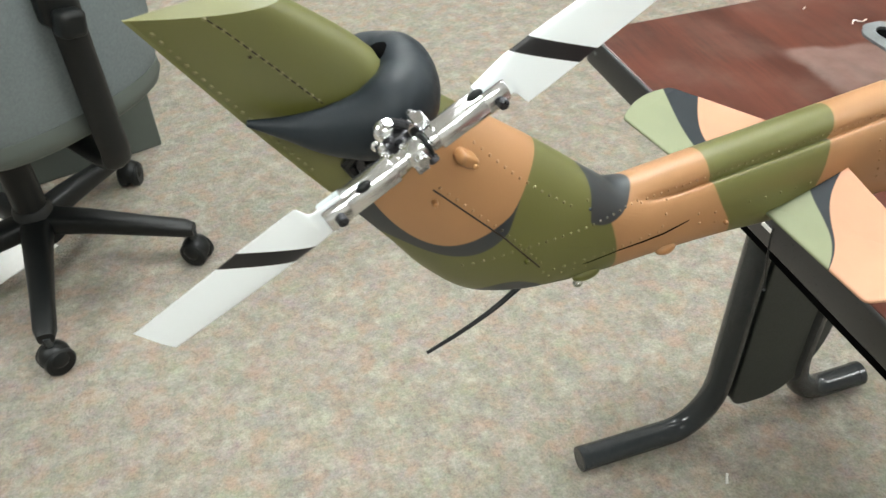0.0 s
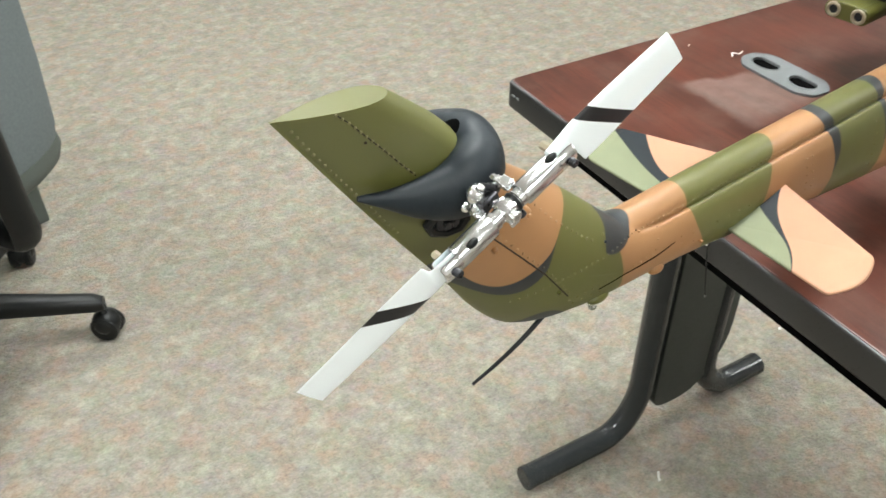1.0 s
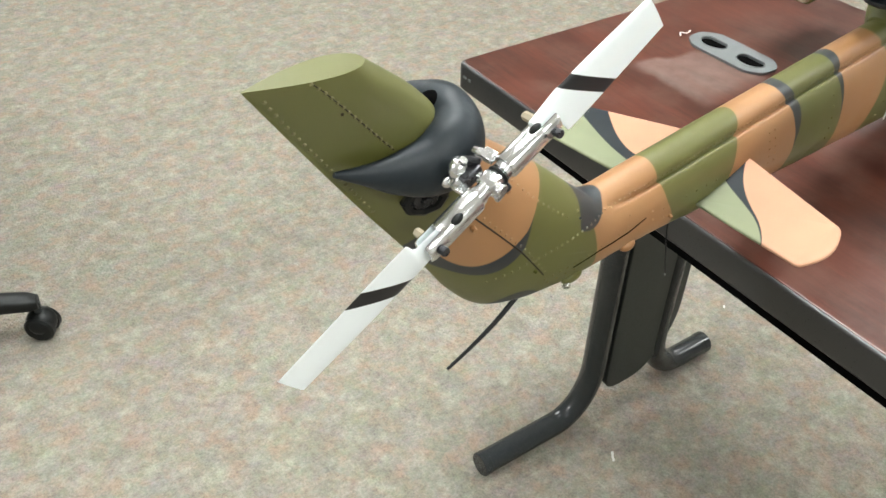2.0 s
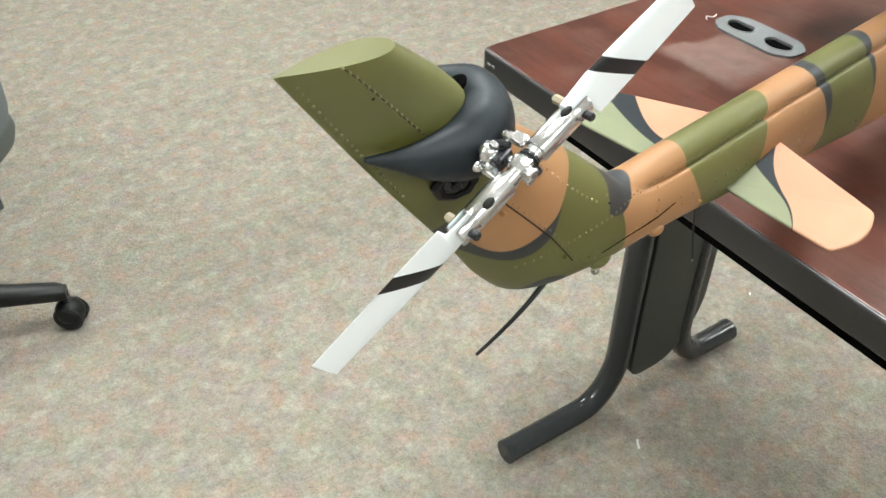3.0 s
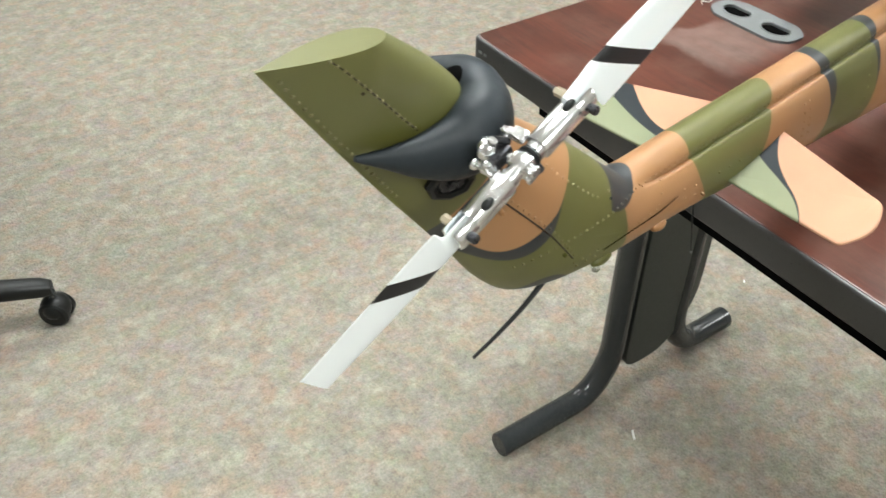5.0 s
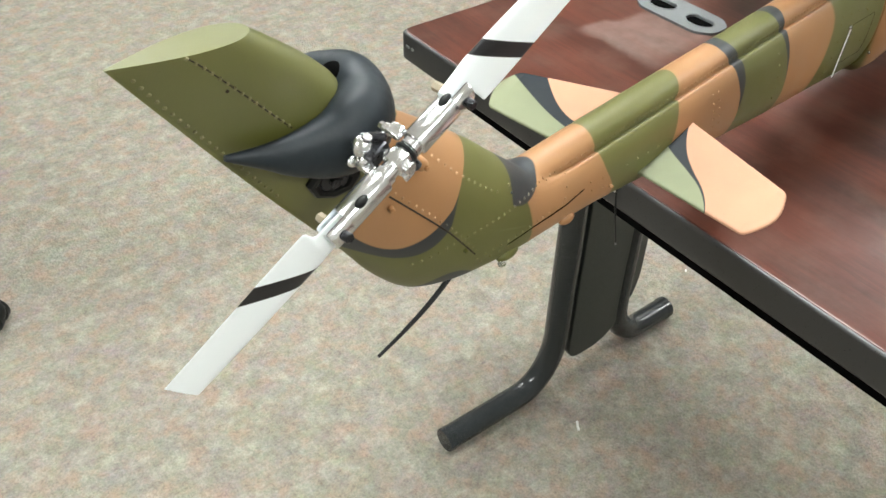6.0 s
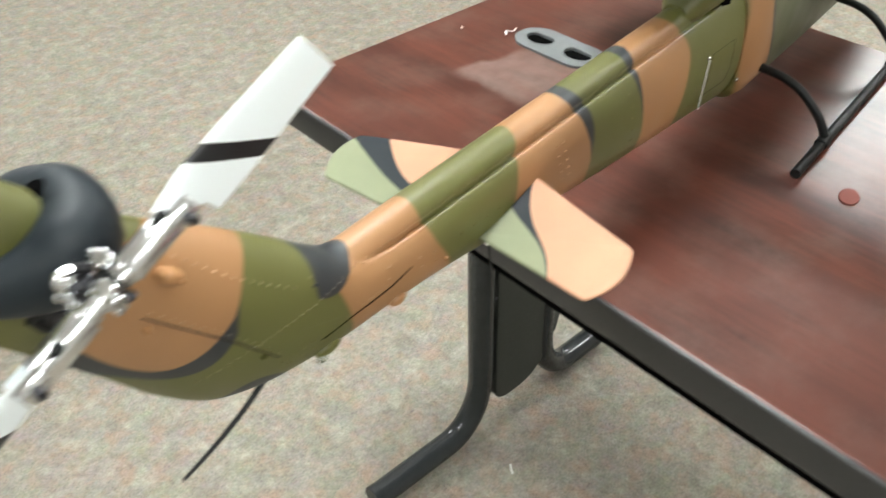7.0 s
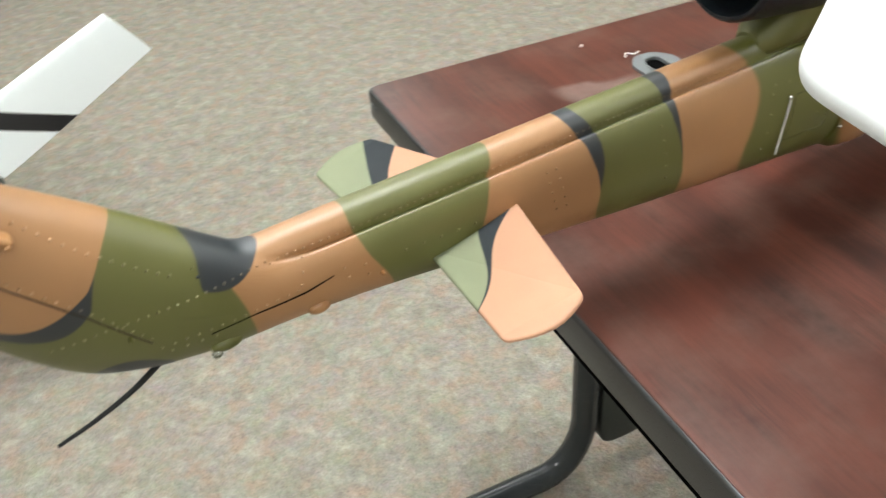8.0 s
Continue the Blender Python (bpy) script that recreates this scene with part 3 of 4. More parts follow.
def station_ring(top, bottom, a, tunnel, foil):
    """One section: a deep oval, an aerofoil towards the fin's tip, with a half-round tunnel on top and a groove on either side of it."""
    t, b = Vector((top[0], 0, top[1] - Z0)), Vector((bottom[0], 0, bottom[1] - Z0))
    axis, mid, half = (t - b).normalized(), (t + b) / 2, (t - b).length / 2
    crook = min(1.0, max(0.0, (0.022 - top[0]) / 0.030))
    pod = min(1.0, max(0.0, -top[0] / 0.055))
    shoulder, keel = 0.62 + 0.48 * pod, 1.0 + 0.25 * pod
    raised, joint, last = [], None, 0.0
    for k in range(SEG // 2 + 1):
        f = 2 * math.pi * k / SEG
        s = (1 - math.cos(f)) / 2
        oval = a * abs(math.sin(f)) ** (shoulder if math.cos(f) > 0 else keel)
        wing = 2 * a * 5 * (0.2969 * math.sqrt(s) - 0.126 * s - 0.3516 * s ** 2 + 0.2843 * s ** 3 - 0.1026 * s ** 4)
        w = (1 - foil) * oval + foil * max(wing, 0.0007 if 0 < s < 1 else 0)
        h, side = half * math.cos(f), w if k not in (0, SEG // 2) else 0.0
        p = Vector((side, h))
        if tunnel:
            d = min(half - 0.0025, (TUNNEL_AXIS - Z0 - mid.z) / axis.z)
            g = math.atan2(side, h)
            root = tunnel ** 2 - (d * math.sin(g)) ** 2
            if root > 0 and math.cos(g) > 0 and d > 0:
                gain = d * math.cos(g) + math.sqrt(root) - p.length
                ease = 0.0035 * crook
                p = p * (1 + 0.5 * (gain + math.sqrt(gain ** 2 + ease ** 2)) / p.length)
                if last > 0 >= gain:
                    joint = raised[-1] + (p - raised[-1]) * (last / (last - gain))
                last = gain
            else:
                if last > 0:
                    joint = raised[-1]
                last = 0.0
            proud = max(0.0, d + tunnel - half) / 0.0090
        raised.append(p)
    if joint is not None:
        depth = 0.0022 * min(1.0, proud) * (1 - crook)
        for i, p in enumerate(raised):
            away = (p - joint).length
            raised[i] = p * (1 - depth * math.exp(-(away / 0.0018) ** 2) / max(p.length, 0.001))
    right = [mid + axis * p[1] + Vector((0, p[0], 0)) for p in raised]
    left = [mid + axis * p[1] - Vector((0, p[0], 0)) for p in raised[1:-1]]
    return right + left[::-1]


def refine(stations, steps=4):
    """Smooth in-between stations."""
    flat = [(*s[0], *s[1], s[2], s[3], s[4]) for s in stations]
    out = []
    ext = [flat[0], *flat, flat[-1]]
    for i in range(1, len(flat)):
        p0, p1, p2, p3 = (np.array(q) for q in (ext[i - 1], ext[i], ext[i + 1], ext[min(i + 2, len(ext) - 1)]))
        for k in range(steps):
            t = k / steps
            q = 0.5 * (2 * p1 + (p2 - p0) * t + (2 * p0 - 5 * p1 + 4 * p2 - p3) * t * t + (3 * p1 - p0 - 3 * p2 + p3) * t ** 3)
            lin = p1 + (p2 - p1) * t
            q[5:] = np.clip(lin[5:], 0, 1)
            q = [float(x) for x in q]
            out.append(((q[0], q[1]), (q[2], q[3]), q[4], q[5], q[6]))
    out.append(stations[-1])
    return out


tail_bm = loft([station_ring(*s) for s in refine(STATIONS)])
bmesh.ops.recalc_face_normals(tail_bm, faces=tail_bm.faces)
tail_bm.normal_update()
from mathutils.bvhtree import BVHTree
TAIL = BVHTree.FromBMesh(tail_bm)
part("tail_boom", tail_bm, M_CAMO, heli, "riveted tail boom and swept fin in tan, olive and slate bands")


def on_tail(u, w, side=-1, lift=0.0):
    """The place on the tail's flank at u and height w, and the normal there."""
    hit, n, _, _ = TAIL.ray_cast(Vector((u, side * 0.3, w - Z0)), Vector((0, -side, 0)))
    if hit is None:
        return None, None
    n = -n if n.y * side < 0 else n
    return hit + n * lift, n


def line_of(points, count):
    pts = [Vector((p[0], 0, p[1])) for p in points]
    lens = [(b - a).length for a, b in zip(pts, pts[1:])]
    total = sum(lens)
    out = []
    for k in range(count):
        d = total * k / (count - 1)
        for a, b, l in zip(pts, pts[1:], lens):
            if d <= l + 1e-9:
                q = a + (b - a) * (d / l)
                break
            d -= l
        out.append((q.x, q.z))
    return out


def rivets(rows, r=0.00100):
    bm = bmesh.new()
    for pts, pitch in rows:
        total = sum(math.hypot(b[0] - a[0], b[1] - a[1]) for a, b in zip(pts, pts[1:]))
        for u, w in line_of(pts, max(2, round(total / pitch))):
            for side in (-1, 1):
                p, n = on_tail(u, w, side)
                if p is None:
                    continue
                o = n.orthogonal().normalized()
                q = n.cross(o)
                base = [bm.verts.new(p + r * (math.cos(a) * o + math.sin(a) * q) - n * 0.0002) for a in (math.pi / 3 * k for k in range(6))]
                mid = [bm.verts.new(p + 0.6 * r * (math.cos(a) * o + math.sin(a) * q) + n * r * 0.62) for a in (math.pi / 3 * k for k in range(6))]
                tip = bm.verts.new(p + n * r * 0.85)
                for i in range(6):
                    j = (i + 1) % 6
                    bm.faces.new((base[i], base[j], mid[j], mid[i]))
                    bm.faces.new((mid[i], mid[j], tip))
    return bm


RIVET_ROWS = [
    ([(-0.1005, 0.9560), (-0.0946, 0.9493), (-0.0879, 0.9414), (-0.0797, 0.9325), (-0.0703, 0.9235), (-0.0603, 0.9144), (-0.0500, 0.9060)], 0.0050),
    ([(-0.1195, 0.9415), (-0.1063, 0.9267), (-0.0967, 0.9158), (-0.0884, 0.9066), (-0.0672, 0.8781)], 0.0052),
    ([(-0.1080, 0.8900), (-0.0986, 0.8913), (-0.0860, 0.8928), (-0.0683, 0.8920), (-0.0440, 0.8904), (-0.0306, 0.8900), (-0.0197, 0.8892), (-0.0032, 0.8874)], 0.0046),
    ([(-0.0010, 0.8858), (0.0527, 0.8850), (0.1100, 0.8848), (0.3350, 0.8848)], 0.0047),
    ([(-0.0500, 0.9060), (-0.0388, 0.9038)], 0.0048),
    ([(-0.0640, 0.8690), (-0.0522, 0.8688), (-0.0439, 0.8684), (-0.0295, 0.8678), (-0.0100, 0.8676), (0.0080, 0.8676)], 0.0056),
    ([(-0.0600, 0.8640), (-0.0480, 0.8632), (-0.0380, 0.8622)], 0.0058),
    ([(0.0158, 0.8821), (0.0134, 0.8765), (0.0105, 0.8700)], 0.0046),
    ([(0.0350, 0.8690), (0.0470, 0.8660)], 0.0050),
    ([(0.0365, 0.8625), (0.0480, 0.8590)], 0.0050),
    ([(0.1720, 0.8720), (0.1731, 0.8632), (0.1747, 0.8548), (0.1771, 0.8454)], 0.0058),
    ([(0.1790, 0.8720), (0.1805, 0.8632), (0.1825, 0.8548), (0.1850, 0.8454)], 0.0058),
    ([(0.0720, 0.8640), (0.1180, 0.8610)], 0.0100),
    ([(-0.1995, 1.0342), (-0.1943, 1.0292), (-0.1890, 1.0229), (-0.1795, 1.0116), (-0.1693, 0.9990), (-0.1650, 0.9940)], 0.0036),
    ([(-0.2165, 1.0305), (-0.2115, 1.0220), (-0.2065, 1.0141), (-0.1998, 1.0038), (-0.1906, 0.9901), (-0.1780, 0.9710), (-0.1700, 0.9590)], 0.0038),
    ([(0.2640, 0.8700), (0.2700, 0.8300)], 0.0075),
    ([(0.3690, 0.8580), (0.3680, 0.8140)], 0.010),
    ([(0.3710, 0.8640), (0.4150, 0.8580)], 0.010),
    ([(0.4180, 0.8560), (0.4230, 0.8120)], 0.012),
]
tagged(part("rivets", rivets(RIVET_ROWS), M_RIVET, heli, "rows of small round-head rivets, paled by rubbing and painted highlights"), kind="stuff")


def seam(points, r=0.0007, count=60, side=-1):
    pts = [on_tail(u, w, side, r * 0.35)[0] for u, w in line_of(points, count)]
    pts = [p for p in pts if p is not None]
    return sweep(pts, r, 6)


for pts, r in (([(-0.1225, 0.9412), (-0.1199, 0.9384), (-0.1063, 0.9233), (-0.0967, 0.9125), (-0.0884, 0.9030), (-0.0672, 0.8749)], 0.00045),
               ([(-0.1890, 1.0229), (-0.1795, 1.0116), (-0.1693, 0.9990), (-0.1638, 0.9925)], 0.0003),
               ([(-0.1995, 1.0345), (-0.1943, 1.0292), (-0.1890, 1.0229)], 0.00025),
               ([(0.3935, 0.8500), (0.3900, 0.8130), (0.4330, 0.8110), (0.4350, 0.8490), (0.3935, 0.8500)], 0.00018)):
    part("panel_line", seam(pts, r), M_SEAM, heli, "dark panel gap")


def slit(points, widest):
    """An open split that gapes towards its front end."""
    spine = [on_tail(u, w, -1, 0.0002) for u, w in line_of(points, 40)]
    rings = []
    for i, (p, n) in enumerate(spine):
        t = i / 39
        h = 0.00025 + (widest - 0.00025) * math.sin(math.pi * min(1.0, max(0.0, t - 0.12) / 0.88) ** 1.6) ** 0.8
        up = Vector((0, 0, 1)) - n * n.z
        rings.append([p + up * h + n * 0.0001, p + n * 0.0003, p - up * h + n * 0.0001, p - n * 0.0012])
    return loft(rings)


part("split", slit([(-0.0400, 0.8650), (-0.0175, 0.8656), (-0.0020, 0.8648), (0.0114, 0.8648), (0.0285, 0.8674)], 0.00055), M_MATT_BLACK, heli, "dark open split along the joint of the boom")
p, n = on_tail(-0.1871, 1.0172)
part("screw_hole", rod(p - n * 0.001, p + n * 0.0002, 0.0007, segs=10), M_SEAM, heli)


def knob(u, w, r, length, material, name, label="", droop=0.0):
    p, n = on_tail(u, w)
    bm = rod(p - n * 0.002, p + (n + Vector((0, 0, droop))) * length, r, r * 0.8, 12, chamfer=r * 0.25)
    return part(name, bm, material, heli, label)


p, n = on_tail(-0.1080, 0.9530)
tab = block((0.0105, 0.0085, 0.0060), (0, 0, 0), 0.0022, 3)
rod((0.0030, -0.0036, 0.0), (0.0030, -0.0056, 0.0), 0.0013, segs=12, bm=tab, chamfer=0.0003)
bmesh.ops.transform(tab, matrix=Matrix.Translation(p + n * 0.0030) @ pose(0, 0, 0, 12, 40, 8), verts=tab.verts)
part("knob", tab, M_TANPART, heli, "tan rounded stub on the pod")
knob(-0.1222, 0.9345, 0.0017, 0.003, M_TANPART, "screw")
knob(-0.0755, 0.8829, 0.0016, 0.002, M_OLIVE, "screw")
knob(-0.0380, 0.8990, 0.0010, 0.001, M_COWL, "screw")
knob(0.0560, 0.8560, 0.0014, 0.0025, M_TANPART, "screw")
p, n = on_tail(-0.0335, 0.8515)
fairing = ball(p, 0.0052, scale=(1.7, 0.7, 0.75))
part("lamp_fairing", fairing, M_OLIVE, heli, "olive fairing round the lamp")
part("navigation_light", ball(p + n * 0.0022 + Vector((-0.0062, 0, -0.0016)), 0.0024, scale=(1.2, 1, 0.9)), M_CLEAR, heli, "small clear lamp under the boom")
p, n = on_tail(0.0180, 0.8495)
part("fairing", ball(p, 0.0050, scale=(1.35, 0.75, 0.8)), M_TANPART, heli, "small tan fairing under the boom")

# tail skid wire
skid_wire = smooth_path([(-0.060, -0.002, 0.850 - Z0), (-0.082, -0.003, 0.838 - Z0), (-0.104, -0.004, 0.8305 - Z0), (-0.1245, -0.005, 0.826 - Z0)], 8)
part("tail_skid", sweep(skid_wire, lambda t: 0.0018 - 0.0008 * t, 10), M_CAP, heli, "thin curved black tail skid wire")


# cowl wrapped round the fin root
def cowl():
    half = [(-0.1930, -0.0075, 0.9915, 0.0012, 0.0012), (-0.179, -0.0110, 0.9870, 0.0038, 0.0050), (-0.164, -0.0140, 0.9830, 0.0072, 0.0104), (-0.149, -0.0165, 0.9818, 0.0108, 0.0152),
            (-0.1365, -0.0158, 0.9840, 0.0133, 0.0182), (-0.1297, -0.0089, 0.9852, 0.0145, 0.0190)]
    rows = half + [(-0.1275, 0.0, 0.9865, 0.0146, 0.0199)] + [(u, -v, w, a, b) for u, v, w, a, b in half[::-1]]
    arr = np.array(rows)
    fine = []
    for i in range(len(arr) - 1):
        p0, p1, p2, p3 = arr[max(i - 1, 0)], arr[i], arr[i + 1], arr[min(i + 2, len(arr) - 1)]
        for k in range(5):
            t = k / 5
            fine.append(0.5 * (2 * p1 + (p2 - p0) * t + (2 * p0 - 5 * p1 + 4 * p2 - p3) * t * t + (3 * p1 - p0 - 3 * p2 + p3) * t ** 3))
    fine.append(arr[-1])
    rings = []
    for i, q in enumerate(fine):
        d = fine[min(i + 1, len(fine) - 1)] - fine[max(i - 1, 0)]
        d = Vector(d[:3]).normalized()
        out = d.cross(Vector((0, 0, 1))).normalized()
        up = out.cross(d)
        q = [float(x) for x in q]
        c = Vector((q[0], q[1], q[2] - Z0))
        rings.append([c + q[3] * math.cos(a) * out + q[4] * math.sin(a) * up for a in (2 * math.pi * k / 28 for k in range(28))])
    return loft(rings)


# a black ball gives the shade of the gap at the fin's front edge
part("cowl_gap_shade", ball((-0.1348, 0.0, 1.0010 - Z0), 1.0, scale=(0.0068, 0.0050, 0.0044)), M_MATT_BLACK, heli, "black ball for the shaded gap between cowl and fin")
part("cowl", cowl(), M_COWL, heli, "slate-black rubbery cowl wrapped round the fin root")
g = [on_tail(-0.1475 + 0.0090 * math.cos(a), 0.9610 + 0.0072 * math.sin(a), -1, 0.0010)[0] for a in (2 * math.pi * k / 8 for k in range(9))]
part("gearbox_plate", sweep(g, 0.0026, 8, caps=False), M_CAP, heli, "black eight-sided ring round the gearbox")
p, n = on_tail(-0.1475, 0.9610)
part("gearbox_core", rod(p - n * 0.001, p + n * 0.0022, 0.0066, segs=16, chamfer=0.0008), M_DARKMETAL, heli, "dark metal gearbox face")
part("gearbox_bolt", rod(p, p + n * 0.0044, 0.0026, segs=6, chamfer=0.0006), M_DARKMETAL, heli, "dark gearbox bolt")


# tailplanes
def tailplane(name, outline, material, heights, label):
    """Outline as (u, v): front root, front tip, rear tip, rear root; heights in the same order."""
    # the tip bows outward between its two corners
    a, b = Vector(outline[1]), Vector(outline[2])
    out = Vector((0, math.copysign(1, a.y)))
    tip = [a + (b - a) * k / 8 + out * (0.0075 * math.sin(math.pi * k / 8)) for k in range(9)]
    shape = [outline[0], *[tuple(q) for q in tip], outline[3]]
    bm = rounded_plate(corner_outline(shape, [0, 0.004] + [0] * 7 + [0.004, 0], 6), -0.0021, 0.0021, 0.0016, 3)
    bmesh.ops.triangulate(bm, faces=[f for f in bm.faces if len(f.verts) > 4])
    vs = [abs(v) for _, v in outline]
    lo, hi = min(vs), max(vs)
    for vert in bm.verts:
        u, v = vert.co.x, abs(vert.co.y)
        t = (v - lo) / (hi - lo)
        front = outline[0][0] + (outline[1][0] - outline[0][0]) * t
        rear = outline[3][0] + (outline[2][0] - outline[3][0]) * t
        f = (u - rear) / (front - rear)
        w_front = heights[0] + (heights[1] - heights[0]) * t
        w_rear = heights[3] + (heights[2] - heights[3]) * t
        # thinner towards the trailing edge
        vert.co.z = vert.co.z * (0.55 + 0.45 * min(1.0, max(0.0, f))) + w_rear + (w_front - w_rear) * f - Z0
    return part(name, bm, material, heli, label)


M_TP_R = tailplane_paint("tailplane_paint", [(0.1215, -0.0182), (0.1156, -0.0273), (0.1089, -0.0437), (0.1042, -0.0513), (0.0965, -0.0615), (0.0838, -0.0723)], [(0.1460, -0.0205), (0.1314, -0.0265), (0.1222, -0.0344), (0.1120, -0.0472), (0.0983, -0.0605), (0.0845, -0.0728)])
M_TP_L = tailplane_paint("tailplane_paint_port", [(0.0914, 0.0442), (0.0973, 0.0652), (0.1066, 0.0882), (0.1180, 0.1140)], [(0.1005, 0.0419), (0.1055, 0.0575), (0.1187, 0.0773), (0.1310, 0.0917)])
tailplane("tailplane", [(0.1505, -0.012), (0.1295, -0.1022), (0.0790, -0.1010), (0.0897, -0.012)], M_TP_R, (0.8607, 0.8540, 0.8505, 0.8485), "tailplane in olive and tan lightened for top light, with a slate wave")
tailplane("tailplane", [(0.1645, 0.012), (0.1240, 0.1120), (0.0735, 0.0985), (0.0745, 0.012)], M_TP_L, (0.8545, 0.8535, 0.8525, 0.8515), "tailplane in olive and tan lightened for top light, with a slate wave")

# ---- tail rotor ----
HUB = Vector((-0.1434, -0.0470, 0.9860 - Z0))
hub_bm = rod((0, 0.040, 0), (0, -0.0075, 0), 0.0027, segs=14, chamfer=0.0005)
rod((-0.010, 0, 0), (0.010, 0, 0), 0.0037, segs=18, bm=hub_bm, chamfer=0.0006)
block((0.008, 0.0090, 0.0074), (0, 0, 0), 0.0014, bm=hub_bm)
rod((0, -0.0045, 0), (0, -0.0066, 0), 0.0027, segs=6, bm=hub_bm)
rotor = part("tail_rotor", hub_bm, M_ALU, heli, "polished aluminium tail rotor head")
rotor.matrix_basis = Matrix.Translation(HUB) @ Matrix.Rotation(radians(2.0), 4, "Z") @ Matrix.Rotation(radians(-23), 4, "Y")


def blade_mesh():
    """A flat blade with a slim root, square shoulder and slanted tip."""
    rings = []
    for t in [0, 0.04, 0.08, 0.12, 0.15, 0.165, 0.175, 0.185, 0.195, 0.21, 0.24, 0.3, 0.45, 0.6, 0.75, 0.88, 0.96, 0.99, 1.0]:
        front_s = 0.030 + (0.1105 - 0.030) * t
        rear_s = 0.030 + (0.1155 - 0.030) * t
        square = min(1.0, max(0.0, (t - 0.160) / 0.030))
        flare = min(1.0, t / 0.20)
        lead = 0.0068 + 0.0032 * flare - 0.0013 * max(0.0, (t - 0.5) / 0.5)
        trail = -0.0048 - 0.0012 * flare - 0.0070 * square + 0.0022 * max(0.0, (t - 0.35) / 0.65)
        thick = 0.0023 * (1 - 0.25 * t) + 0.0013 * (1 - flare)
        prof = []
        for k in range(24):
            f = 2 * math.pi * k / 24
            c = (math.cos(f) + 1) / 2
            s = rear_s + (front_s - rear_s) * c
            z = trail + (lead - trail) * c
            y = thick * math.sin(f) * (0.30 + 0.70 * c)
            prof.append((s, y + 0.15 * z + 0.0008, z))
        rings.append(prof)
    return loft(rings)


def grip_mesh():
    """A turned grip with slightly flattened sides, ending in two half-round prongs that hold the blade root."""
    def section(s, r, inner=0.0, side=1):
        ring = []
        for k in range(40):
            f = 2 * math.pi * k / 40
            y = r * math.copysign(abs(math.sin(f)) ** 0.86, math.sin(f))
            z = r * math.copysign(abs(math.cos(f)) ** 0.86, math.cos(f))
            if inner:
                y = side * max(inner, side * y)
            ring.append((s, y, z))
        return ring

    bm = loft([section(s, r) for s, r in ((0.0062, 0.0034), (0.0066, 0.0042), (0.0094, 0.0042), (0.0096, 0.0052), (0.0102, 0.0054), (0.0306, 0.0054), (0.0310, 0.0051))])
    for side in (1, -1):
        loft([section(s, r, 0.0027, side) for s, r in ((0.0300, 0.0052), (0.0306, 0.0054), (0.0392, 0.0054), (0.0402, 0.0050), (0.0405, 0.0044))], bm=bm)
    return bm


blade = mesh_of("blade", blade_mesh(), M_BLADE)
grip = mesh_of("grip", grip_mesh(), M_ALU)
bolt = mesh_of("bolt", rod((0.0355, -0.0086, -0.0006), (0.0355, -0.0054, -0.0006), 0.0021, segs=14, chamfer=0.0004), M_DARKMETAL)
nut = mesh_of("nut", rod((0.0345, 0.0050, 0.0016), (0.0345, 0.0112, 0.0016), 0.0021, segs=6, chamfer=0.0004), M_BRASS)
# black balls sunk into the grips stand for the shaded slots
slots = {turn: mesh_of("slot", ball((0.0225 if z < 0 else 0.0290, -0.0033 if z < 0 else -0.0008, z), 1.0, scale=(0.0034, 0.0018, 0.0020)), M_CAP) for turn, z in ((0, 0.0050), (180, -0.0039))}
for turn in (0, 180):
    for nm, me, lab in (("blade", blade, "white blade with a slanted black stripe"), ("grip", grip, "bright aluminium blade grip"), ("bolt", bolt, "black socket bolt"), ("nut", nut, ""), ("grip_slot_shade", slots[turn], "")):
        ob = new(nm, me)
        ob.parent = rotor
        # bolt heads stay on the outer face
        ob.matrix_basis = Matrix.Rotation(radians(turn), 4, "Y")
        if lab:
            tagged(ob, lab)


def slider():
    bm = rod((0, 0.010, 0), (0, 0.024, 0), 0.0052, segs=18, chamfer=0.0008)
    rod((0, 0.0135, 0), (0, 0.0160, 0), 0.0080, segs=18, bm=bm, chamfer=0.0006)
    block((0.026, 0.0042, 0.0050), (0, 0.0148, 0), 0.0012, bm=bm)
    return bm


def trim(bm, k=0.68):
    """Draws a piece of the pitch gear in towards the shaft."""
    for vert in bm.verts:
        vert.co = Vector((0, 0.011, 0.002)) + (vert.co - Vector((0, 0.011, 0.002))) * k
    return bm


part("pitch_slider", trim(slider()), M_ALU, rotor, "bright pitch slider on the rotor shaft")
for s in (1, -1):
    bm = block((0.0060, 0.0130, 0.0052), (s * 0.0122, 0.0095, s * 0.0030), 0.0012)
    rod((s * 0.0122, 0.0150, s * 0.0030), (s * 0.0122, 0.0190, s * 0.0030), 0.0026, segs=6, bm=bm, chamfer=0.0004)
    part("link", trim(bm), M_ALU, rotor, "small bright pitch link")
part("pivot_arm", trim(block((0.0070, 0.0085, 0.0048), (0.0112, 0.0060, 0.0050), 0.0008), 0.76), M_ALU, rotor)
ball_bm = ball((-0.0055, 0.0150, 0.0060), 0.0068)
ball((-0.0095, 0.0120, -0.0010), 0.0048, bm=ball_bm)
rod((-0.0040, 0.0130, 0.0090), (-0.0015, 0.0110, 0.0130), 0.0032, segs=6, bm=ball_bm, chamfer=0.0005)
part("ball_link", trim(ball_bm), M_ALU, rotor, "polished ball link with hexagon heads")
part("link_body", trim(block((0.0150, 0.0085, 0.0090), (-0.0030, 0.0085, 0.0010), 0.0015)), M_DARKMETAL, rotor, "dark pitch link body")
